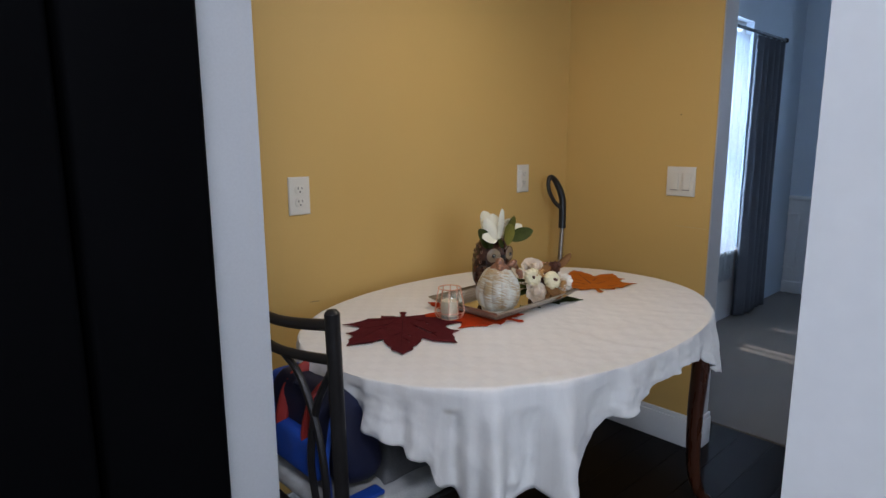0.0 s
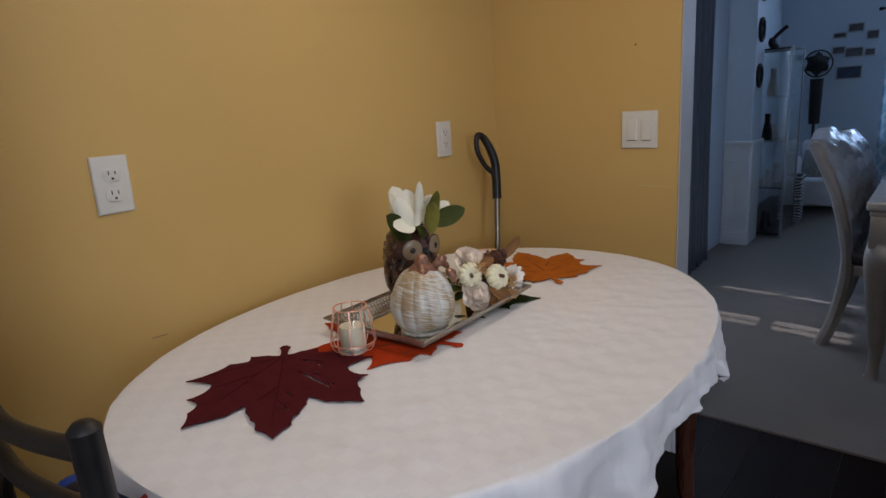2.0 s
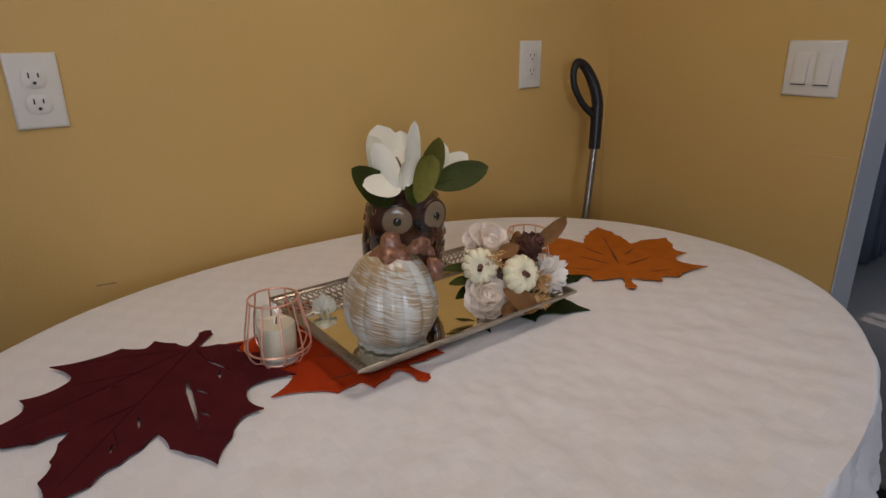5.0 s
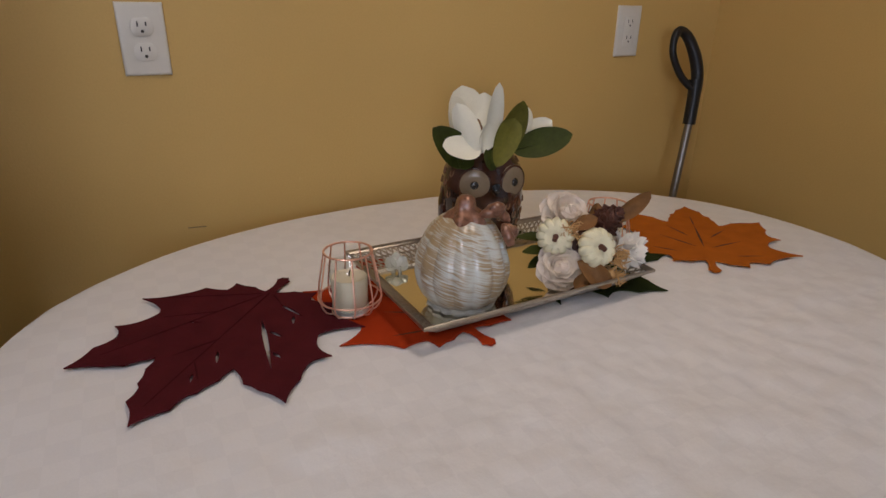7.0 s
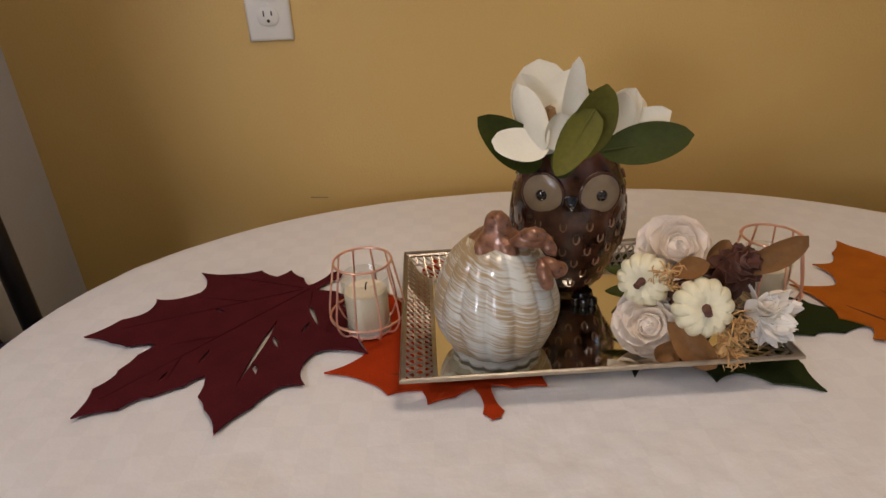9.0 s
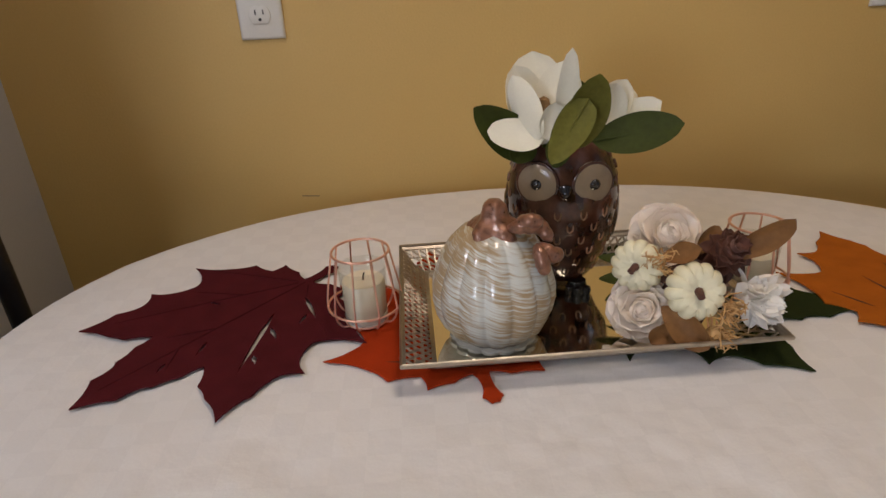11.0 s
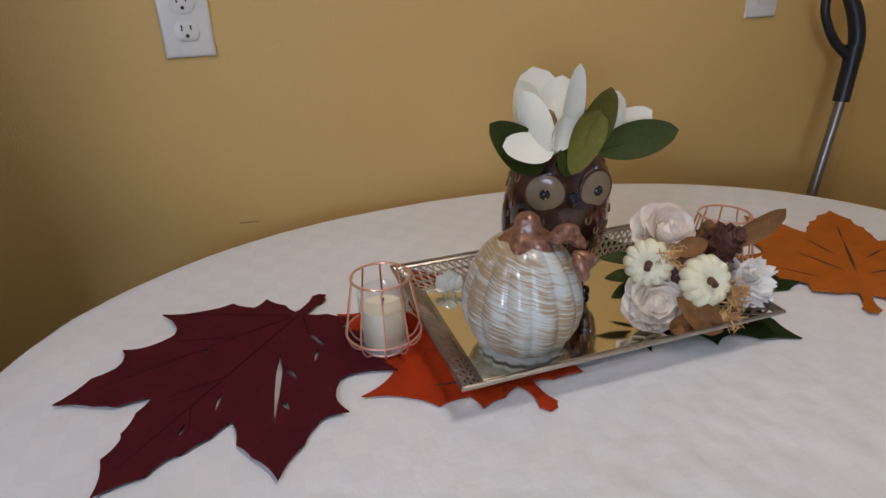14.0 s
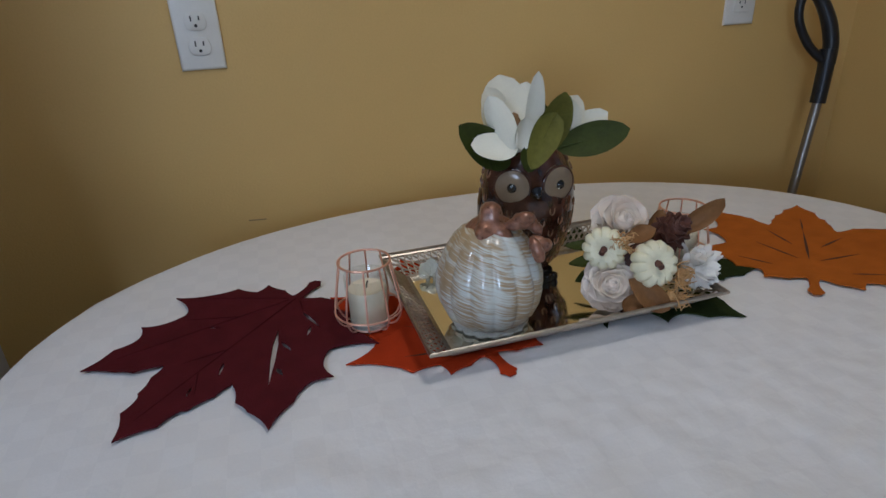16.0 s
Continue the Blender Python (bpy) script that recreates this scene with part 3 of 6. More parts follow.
def tray():
    ob = thing("tray", "rectangular antique silver tray with mirror base and pierced sloping rim", "tray", pose((TX0 + TX1) / 2, (TY0 + TY1) / 2, TZ, 0, 0, 1.2))
    hx, hy, w, rise = (TX1 - TX0) / 2, (TY1 - TY0) / 2, 0.034, 0.0255
    ix, iy = hx - w, hy - w
    part("mirror", box(-ix, ix, -iy, iy, 0.003, 0.006), M_MIRROR, ob, "mirror panel")
    part("base", box(-ix - 0.002, ix + 0.002, -iy - 0.002, iy + 0.002, 0.0, 0.003, 0.001), M_SILVER, ob)
    # pierced rim: a lattice of crossing bars on each sloping side
    for ax, ay in ((1, 0), (-1, 0), (0, 1), (0, -1)):
        bm = bmesh.new()
        half_in, half_out = (iy, hy) if ax else (ix, hx)

        def at(s, f):
            h = half_in + (half_out - half_in) * f
            d = (hx if ax else hy) - w + w * f
            z = 0.004 + rise * f ** 1.3
            return Vector((ax * d, s * h, z)) if ax else Vector((s * h, ay * d, z))

        count = round(2 * half_in / 0.0085)
        for i in range(-2, count + 1):
            for sgn in (0, 1):
                pts = []
                for f in (0.14, 0.4, 0.65, 0.88):
                    k = (f - 0.14) / 0.74 * 2
                    s = ((i + (k if sgn else 2 - k)) / count) * 2 - 1
                    if -1 <= s <= 1:
                        pts.append(at(s, f))
                if len(pts) > 1:
                    tube(pts, 0.0013, 5, bm)
        for f in (0.38, 0.63):
            tube([at(s, f) for s in (-1, 1)], 0.0011, 5, bm)
        for f0, f1 in ((0.0, 0.14), (0.88, 1.0)):
            vs = [bm.verts.new(at(s, f) + Vector((0, 0, dz))) for dz in (0.0012, -0.0012) for s, f in ((-1, f0), (1, f0), (1, f1), (-1, f1))]
            for q in ((0, 1, 2, 3), (7, 6, 5, 4), (0, 4, 5, 1), (1, 5, 6, 2), (2, 6, 7, 3), (3, 7, 4, 0)):
                bm.faces.new([vs[x] for x in q])
        part("pierced_rim", bm, M_SILVER, ob)
    z = 0.004 + rise
    part("edge_bead", tube([(-hx, -hy, z), (hx, -hy, z), (hx, hy, z), (-hx, hy, z)], 0.0026, 8, closed=True), M_SILVER, ob)
    return ob


tray()
MIRROR = TZ + 0.0062


def frame_of(p, d, normal):
    """A pose at p with x along d and z towards normal."""
    x = Vector(d).normalized()
    z = (Vector(normal) - x * Vector(normal).dot(x)).normalized()
    y = z.cross(x)
    m = Matrix((x, y, z)).transposed().to_4x4()
    m.translation = p
    return m


def stack(pieces, name, materials, m, smooth_angle=50):
    """One mesh out of (bmesh, material index) pieces."""
    me = bpy.data.meshes.new(name)
    whole = bmesh.new()
    for bm, k in pieces:
        finish(bm, True, smooth_angle)
        for f in bm.faces:
            f.material_index = k
        tmp = bpy.data.meshes.new("piece")
        bm.to_mesh(tmp)
        bm.free()
        whole.from_mesh(tmp)
        bpy.data.meshes.remove(tmp)
    whole.to_mesh(me)
    whole.free()
    for mt in materials:
        me.materials.append(mt)
    ob = new(name, me)
    ob.matrix_world = m
    return ob


# ---- owl vase with magnolias ----
M_OWL = mat("brown_glaze", (0.060, 0.022, 0.012), 0.12, var=0.9, scale=40, bump=0.35, fine=75, coat=0.6)
M_EYE = mat("taupe_glaze", (0.27, 0.195, 0.115), 0.22, var=0.12, scale=40, bump=0.05, coat=0.15)
M_PUPIL = mat("black_glaze", (0.008, 0.007, 0.006), 0.08, var=0.1, coat=1.0)
M_LOOP = mat("amber_brown_glaze", (0.22, 0.115, 0.06), 0.14, var=0.5, scale=60, bump=0.1, coat=1.0)
OX, OY = -0.958, -0.420


def owl():
    """A round-bellied owl on two small feet, its flat face set with large eyes and its body covered in raised feather loops."""
    prof = [(0, 0.010), (0.026, 0.010), (0.034, 0.013), (0.0405, 0.022), (0.0475, 0.036), (0.0545, 0.055), (0.0595, 0.076), (0.0620, 0.098), (0.0622, 0.116), (0.0602, 0.134), (0.0565, 0.150), (0.0505, 0.164), (0.0430, 0.176), (0.0385, 0.182), (0.0355, 0.184), (0.033, 0.180), (0.034, 0.15), (0, 0.145)]

    def radius(z):
        for (r0, z0), (r1, z1) in zip(prof[1:14], prof[2:15]):
            if z <= z1:
                return r0 + (r1 - r0) * (z - z0) / (z1 - z0)
        return 0.036

    pieces = [(lathe(prof, 64, wave=lambda a, k: 1 + 0.008 * math.sin(5 * a + k)), 0)]
    for sx in (-1, 1):
        a = radians(-90 + sx * 31)
        c = Vector((0.0555 * math.cos(a), 0.0575 * math.sin(a), 0.139))
        m = frame_of(c, (0, 0, 1), Vector((0.72 * math.cos(a), math.sin(a), 0.12)))
        pieces.append((lathe([(0, 0.0058), (0.012, 0.0055), (0.0190, 0.0044), (0.0222, 0.0022), (0.0226, -0.006)], 40, m=m), 1))
        pieces.append((tube([m @ Vector(p) for p in ring(0.0228, 0.0010, 44)], 0.0019, 8, closed=True), 0))
        pieces.append((lathe([(0, 0.0098), (0.0030, 0.0094), (0.0056, 0.0074), (0.0064, 0.0045)], 22, m=m), 2))
        # folded wing, a low swelling along the flank
        w = frame_of((sx * 0.0575, 0.006, 0.092), (0, -0.1, 1), (sx, 0.05, 0))
        pieces.append((lathe([(0, 0.0085), (0.010, 0.0075), (0.018, 0.0040), (0.024, -0.004)], 28, m=w @ Matrix.Diagonal((1.9, 0.9, 1, 1))), 0))
        # foot with three round toes
        for o, y in ((-0.0095, -0.040), (0.0, -0.044), (0.0095, -0.040)):
            pieces.append((lathe([(0, 0), (0.0048, 0.0006), (0.0062, 0.005), (0.0050, 0.0100), (0, 0.0122)], 14, m=Matrix.Translation((sx * 0.021 + o, y, -0.0003))), 2))
        pieces.append((lathe([(0, 0), (0.012, 0.0), (0.013, 0.006), (0.011, 0.014), (0, 0.016)], 18, m=Matrix.Translation((sx * 0.020, -0.028, -0.0003))), 2))
    # hooked beak between the eyes
    pieces.append((lathe([(0, 0.012), (0.0045, 0.007), (0.0075, -0.001), (0.0045, -0.006), (0, -0.008)], 14, m=frame_of((0, -0.0605, 0.134), (1, 0, 0), (0, -0.85, -0.55))), 2))
    for i in range(10):
        z = 0.030 + 0.0150 * i
        for j in range(14):
            deg = -90 + (j + 0.5 * (i % 2) - 6.75) * (360 / 14)
            off = abs((deg + 90 + 180) % 360 - 180)
            if 0.112 < z < 0.168 and off < 62 and not (z > 0.155 and off < 14):
                continue
            a = radians(deg)
            r = radius(z) + 0.0002
            slope = (radius(min(z + 0.006, 0.18)) - radius(z - 0.006)) / 0.012
            m = frame_of((r * math.cos(a), r * math.sin(a), z), (-slope * 0 + slope * math.cos(a), slope * math.sin(a), 1), (math.cos(a), math.sin(a), -slope))
            arc = [(0.0048, 0.0030), (0.0015, 0.0034), (-0.0025, 0.0029), (-0.0048, 0.0), (-0.0025, -0.0029), (0.0015, -0.0034), (0.0048, -0.0030)]
            pieces.append((tube([m @ Vector((u, v, 0.0003)) for u, v in arc], [0.0004, 0.0011, 0.0013, 0.0014, 0.0013, 0.0011, 0.0004], 6), 3))
    ob = stack(pieces, "owl_vase", [M_OWL, M_EYE, M_PUPIL, M_LOOP], pose(OX, OY, MIRROR, 0, 0, -9) @ Matrix.Diagonal((1.0, 0.86, 1, 1)))
    tagged(ob, "glossy dark brown ceramic owl-shaped vase on the mirrored tray", "vase")


owl()


def petal_mesh(p, d, length, width, curl=0.5, cup=0.5, normal=None, blunt=0.62, ripple=0.03, thick=0.0007, twist=0.0, pw=0.75):
    m = frame_of(p, d, normal) if normal else aim(p, d)
    return blade(length, width, thick, curl, cup, 14, 8, m, None, blunt, twist, ripple, pw)


M_SEED = mat("tan_seed", (0.26, 0.15, 0.06), 0.8, var=0.35, scale=160, bump=0.5, fine=400)
magnolia = thing("magnolia_stems", "cream white magnolia blooms with olive and dark green leaves", "flowers", pose(OX, OY, MIRROR + 0.15))
R0 = Vector((OX, OY, MIRROR + 0.15))
BLOOMS = (
    # base, then petals: root, tip, face, half width, curl, cup, bluntness
    ((-0.988, -0.450, 0.950), (
        ((-0.990, -0.440, 0.955), (-0.994, -0.416, 1.036), (0.05, -1.0, 0.25), 0.0330, 0.45, 0.30, 0.95),
        ((-0.994, -0.436, 0.955), (-1.014, -0.424, 1.024), (0.35, -0.9, 0.30), 0.0240, 0.45, 0.35, 0.95),
        ((-0.996, -0.466, 0.954), (-1.020, -0.448, 1.018), (0.55, 0.80, 0.10), 0.0170, 0.25, 0.30, 1.0),
        ((-0.966, -0.452, 0.956), (-0.964, -0.464, 1.044), (-0.35, -0.95, 0.0), 0.0112, 0.12, 0.35, 0.85),
        ((-0.990, -0.466, 0.956), (-1.047, -0.462, 0.967), (0.05, -0.75, 0.65), 0.0180, 0.35, 0.20, 1.0),
        ((-0.984, -0.464, 0.954), (-0.979, -0.466, 0.993), (0.05, -0.9, 0.35), 0.0140, 0.30, 0.45, 1.0),
        ((-0.976, -0.440, 0.955), (-0.962, -0.424, 1.026), (-0.35, -0.9, 0.20), 0.0250, 0.40, 0.30, 0.95))),
    ((-0.925, -0.440, 0.950), (
        ((-0.922, -0.444, 0.952), (-0.869, -0.460, 0.987), (-0.25, -0.75, 0.60), 0.0190, 0.55, 0.35, 0.80),
        ((-0.924, -0.436, 0.952), (-0.898, -0.436, 1.006), (-0.55, -0.75, 0.30), 0.0200, 0.45, 0.35, 0.95),
        ((-0.926, -0.444, 0.952), (-0.914, -0.452, 1.006), (-0.30, -0.95, 0.10), 0.0190, 0.45, 0.35, 0.95),
        ((-0.922, -0.430, 0.952), (-0.882, -0.410, 0.990), (-0.45, -0.55, 0.70), 0.0200, 0.45, 0.35, 0.90))))
for b, petals in BLOOMS:
    b = Vector(b) - R0
    bloom = part("bloom", lathe([(0, -0.004), (0.010, 0.0), (0.012, 0.006), (0.008, 0.012), (0, 0.014)], 14, m=Matrix.Translation(b)), M_PETAL, magnolia)
    for root, tip, face, wd, curl, cup, blunt in petals:
        root, tip = Vector(root) - R0, Vector(tip) - R0
        d = tip - root
        # a bent petal falls short of its length: turn it back and lengthen it so that the tip stays put
        n = (Vector(face) - d * (Vector(face).dot(d) / d.length_squared)).normalized()
        part("petal", petal_mesh(root, d.normalized() - n * math.tan(curl / 2), d.length * (curl / 2) / math.sin(curl / 2), wd, curl, cup, n, blunt, 0.04, 0.0008, 0.0, 0.45), M_PETAL, bloom)
    part("seed_cone", lathe([(0, 0.046), (0.005, 0.043), (0.0085, 0.032), (0.008, 0.018), (0.004, 0.004)], 14, m=Matrix.Translation(b + Vector((0.001, 0.004, 0))), wave=lambda a, k: 1 + 0.15 * math.sin(5 * a + 2 * k)), M_SEED, bloom, "tan seed cone")
    part("stem", tube(spline([tuple(b), tuple(b * 0.6 + Vector((0, 0, -0.01))), (b.x * 0.2, b.y * 0.2, -0.02)], 5), 0.0028, 8), M_LEAFD, bloom)
for p, tip, nrm, wd, curl, blunt, mt in (
        ((-0.952, -0.488, 1.000), (-0.988, -0.495, 0.938), (-0.35, -1, 0.10), 0.0175, 0.35, 0.72, M_LEAF),
        ((-0.960, -0.472, 0.945), (-0.944, -0.478, 1.026), (0.10, -1, 0.05), 0.0225, 0.35, 0.95, M_LEAF),
        ((-0.996, -0.444, 0.935), (-1.061, -0.450, 0.991), (0.25, -0.9, -0.15), 0.0225, 0.20, 0.72, M_LEAFD),
        ((-0.938, -0.462, 0.950), (-0.853, -0.484, 0.967), (-0.05, -0.85, 0.45), 0.0205, 0.30, 1.0, M_LEAFD),
        ((-1.000, -0.448, 0.952), (-1.022, -0.462, 0.932), (0.0, -0.9, 0.3), 0.0150, 0.2, 0.8, M_LEAFD),
        ((-0.972, -0.462, 0.955), (-0.982, -0.476, 0.928), (0.1, -1.0, 0.2), 0.0140, 0.2, 0.8, M_LEAFD),
        ((-0.945, -0.425, 0.950), (-0.942, -0.400, 1.000), (0.1, -1, 0.2), 0.0200, 0.3, 0.85, M_LEAFD)):
    p, tip = Vector(p) - R0, Vector(tip) - R0
    leaf = part("leaf", petal_mesh(p, tip - p, (tip - p).length, wd, curl, 0.22, nrm, blunt, 0.03, 0.0006, 0.0, 0.55), mt, magnolia, "olive green leaf" if mt is M_LEAF else "dark green leaf")
    lift = Vector(nrm).normalized() * 0.0012
    part("midrib", tube([p + lift, p.lerp(tip, 0.5) + lift * (1 + curl * 4), p.lerp(tip, 0.8) + lift * (1 + curl * 9)], [0.0011, 0.0008, 0.0004], 5), mt, leaf)

# ---- blown glass pumpkin ----
M_SWIRL = bpy.data.materials.new("swirled_glass")
M_SWIRL.use_nodes = True
nt = M_SWIRL.node_tree
bs = nt.nodes["Principled BSDF"]
tc, mp = nt.nodes.new("ShaderNodeTexCoord"), nt.nodes.new("ShaderNodeMapping")
mp.vector_type = "TEXTURE"
mp.inputs["Rotation"].default_value, mp.inputs["Scale"].default_value = (0.10, 0.28, 0), (0.032, 0.032, 0.0020)
streak, broad = nt.nodes.new("ShaderNodeTexNoise"), nt.nodes.new("ShaderNodeTexNoise")
for key, value in (("Scale", 1.0), ("Detail", 3.0), ("Distortion", 0.6)):
    streak.inputs[key].default_value = value
broad.inputs["Scale"].default_value = 18
mul = nt.nodes.new("ShaderNodeMath")
mul.operation = "MULTIPLY"
rp = nt.nodes.new("ShaderNodeValToRGB")
rp.color_ramp.elements[0].position, rp.color_ramp.elements[1].position = 0.20, 0.31
rp.color_ramp.elements[0].color, rp.color_ramp.elements[1].color = (0.63, 0.64, 0.57, 1), (0.40, 0.285, 0.15, 1)
nt.links.new(tc.outputs["Object"], mp.inputs[0])
nt.links.new(mp.outputs[0], streak.inputs[0])
nt.links.new(tc.outputs["Object"], broad.inputs[0])
nt.links.new(streak.outputs[0], mul.inputs[0])
nt.links.new(broad.outputs[0], mul.inputs[1])
nt.links.new(mul.outputs[0], rp.inputs[0])
nt.links.new(rp.outputs[0], bs.inputs["Base Color"])
bs.inputs["Roughness"].default_value, bs.inputs["Coat Weight"].default_value, bs.inputs["Coat Roughness"].default_value = 0.30, 0.55, 0.08
bs.inputs["Subsurface Weight"].default_value, bs.inputs["Subsurface Radius"].default_value, bs.inputs["Subsurface Scale"].default_value = 0.3, (1, 0.9, 0.7), 0.012

PX, PY = -1.050, -0.527
M_FOOT = mat("pale_glass", (0.55, 0.55, 0.49), 0.15, var=0.1, scale=30, coat=0.5)
gp = thing("glass_pumpkin", "white ribbed blown glass pumpkin with gold swirls and bronze stem", "pumpkin", pose(PX, PY, MIRROR))
prof = [(0, 0.003), (0.026, 0.003), (0.041, 0.007), (0.0525, 0.018), (0.0595, 0.034), (0.0625, 0.050), (0.0618, 0.064), (0.0572, 0.080), (0.0505, 0.096), (0.0420, 0.110), (0.0330, 0.119), (0.0230, 0.124), (0, 0.124)]
part("body", lathe(prof, 224, wave=lambda a, k: 1 + 0.058 * (abs(math.sin(7 * a + 0.03 * k)) ** 0.7 - 0.72) * (0.35 if k < 2 else 0.55 if k > 10 else 1)), M_SWIRL, gp, angle=180)
part("foot", lathe([(0, 0.0), (0.036, 0.0), (0.045, 0.002), (0.046, 0.006), (0.040, 0.010), (0, 0.010)], 96, wave=lambda a, k: 0.96 + 0.07 * abs(math.sin(8 * a))), M_FOOT, gp, "pale glass foot")
part("stem", lathe([(0.025, 0.117), (0.0262, 0.119), (0.0248, 0.124), (0.0195, 0.130), (0.0140, 0.135), (0.0125, 0.141), (0.0110, 0.147), (0.0070, 0.151), (0, 0.1525)], 36, m=Matrix.Translation((0.001, -0.004, 0)), wave=lambda a, k: 1 + (0.16 if k < 4 else 0.06) * math.sin(5 * a + 0.5 * k)), M_BRONZE, gp, "bronze glass stem")
for pts, r in (([(0.010, -0.020, 0.128), (0.028, -0.028, 0.133), (0.042, -0.020, 0.128), (0.052, -0.030, 0.116)], 0.0080), ([(0.020, -0.018, 0.131), (0.030, -0.030, 0.139), (0.044, -0.026, 0.135)], 0.0072), ([(0.040, -0.030, 0.116), (0.050, -0.036, 0.106), (0.062, -0.028, 0.104)], 0.0082), ([(0.036, -0.036, 0.119), (0.040, -0.046, 0.104), (0.044, -0.046, 0.090)], 0.0070)):
    path = spline(pts, 6)
    part("tendril", tube(path, [(0.10 if i in (0, len(path) - 1) else 0.55 if i in (1, len(path) - 2) else 0.85 if i in (2, len(path) - 3) else 1.0) * r * 0.92 * (0.35 + 0.75 * math.sin(math.pi * (i + 0.9) / (len(path) + 0.8)) ** 0.6 + 0.08 * math.sin(2.1 * i)) for i in range(len(path))], 14), M_BRONZE, gp, "bronze glass tendril")


# ---- small glass leaf dish standing at the back of the tray ----
M_VOTIVE = bpy.data.materials.new("thin_votive_glass")
M_VOTIVE.use_nodes = True
nt = M_VOTIVE.node_tree
tp, gl, mx = (nt.nodes.new(k) for k in ("ShaderNodeBsdfTransparent", "ShaderNodeBsdfGlossy", "ShaderNodeMixShader"))
tp.inputs[0].default_value, gl.inputs["Roughness"].default_value, mx.inputs[0].default_value = (0.95, 0.96, 0.95, 1), 0.08, 0.07
nt.links.new(tp.outputs[0], mx.inputs[1])
nt.links.new(gl.outputs[0], mx.inputs[2])
nt.links.new(mx.outputs[0], nt.nodes["Material Output"].inputs[0])
M_FROST = mat("frosted_glass", (0.80, 0.80, 0.66), 0.25, var=0.06, scale=60, bump=0.2, trans=0.45, coat=0.3)
trinket = thing("glass_leaf", "small frosted glass leaf ornament standing on the mirrored tray", "ornament", pose(-1.090, -0.402, MIRROR, 0, 0, -20))
for k in range(5):
    a = radians(-60 + 30 * k)
    part("lobe", blade(0.026 - 0.003 * abs(k - 2), 0.0095, 0.003, 0.2, 0.2, 8, 6, frame_of((0, 0, 0.006), (math.sin(a), 0.40, math.cos(a) * 0.40 + 0.10), (0, -0.75, 0.65)), None, 1.0), M_FROST, trinket)
for x in (-0.005, 0.005):
    part("foot", lathe([(0, 0), (0.003, 0), (0.0032, 0.004), (0.002, 0.009), (0, 0.010)], 10, m=Matrix.Translation((x, 0, 0))), M_FROST, trinket)


# ---- wire candle holders ----
def candle_holder(x, y, turn, z=TOP + 0.0085):
    ob = thing("candle_holder", "rose gold wire cage candle holder with cream candle in glass", "candle holder", pose(x, y, z, 0, 0, turn), group="wire candle holders")
    prof = [(0.0235, 0.0018), (0.034, 0.006), (0.0410, 0.020), (0.0400, 0.038), (0.0355, 0.062), (0.0310, 0.0860)]
    cage = part("wire_cage", tube(ring(0.0310, 0.0860), 0.0014, 8, closed=True), M_ROSEGOLD, ob)
    part("wire_ring", tube(ring(0.0412, 0.022), 0.0013, 8, closed=True), M_ROSEGOLD, cage)
    part("wire_ring", tube(ring(0.0235, 0.0015), 0.0014, 8, closed=True), M_ROSEGOLD, cage)
    line = spline([(r, 0, h) for r, h in prof], 5)
    for k in range(10):
        a = 2 * math.pi * k / 10
        part("wire", tube([Matrix.Rotation(a, 3, "Z") @ p for p in line], 0.00115, 6), M_ROSEGOLD, cage)
    part("base_plate", lathe([(0, 0.0008), (0.0235, 0.0008), (0.0235, 0.002), (0, 0.002)], 32), M_ROSEGOLD, ob)
    part("glass_cup", lathe([(0.0252, 0.0050), (0.0268, 0.0675), (0.0263, 0.0684), (0.0257, 0.0675), (0.0244, 0.0050)], 40, closed=True), M_VOTIVE, ob, "clear glass votive cup")
    part("glass_base", lathe([(0, 0.0022), (0.0236, 0.0022), (0.0242, 0.0040), (0.0240, 0.0090), (0, 0.0090)], 36), M_FOOT, ob, "thick pale glass base")
    cand = part("candle", lathe([(0, 0.0092), (0.0222, 0.0094), (0.0232, 0.0120), (0.0238, 0.0490), (0.0226, 0.0510), (0.008, 0.0500), (0, 0.0500)], 32), M_WAX, ob, "cream wax candle")
    part("wick", tube([(0, 0, 0.050), (0.0005, 0, 0.055), (0.002, 0, 0.059)], 0.0008, 6), M_SLOT, cand)
    return ob


candle_holder(-1.188, -0.474, 7, TOP + 0.0055)
candle_holder(-0.742, -0.460, 20, TOP + 0.0035)

# ---- floral pick with roses and small pumpkins ----
bouquet = thing("floral_pick", "blush roses, cream mini pumpkins, pine cone and dry leaves", "flowers", pose(-0.86, -0.54, MIRROR))
Q0 = Vector((-0.86, -0.54, MIRROR))


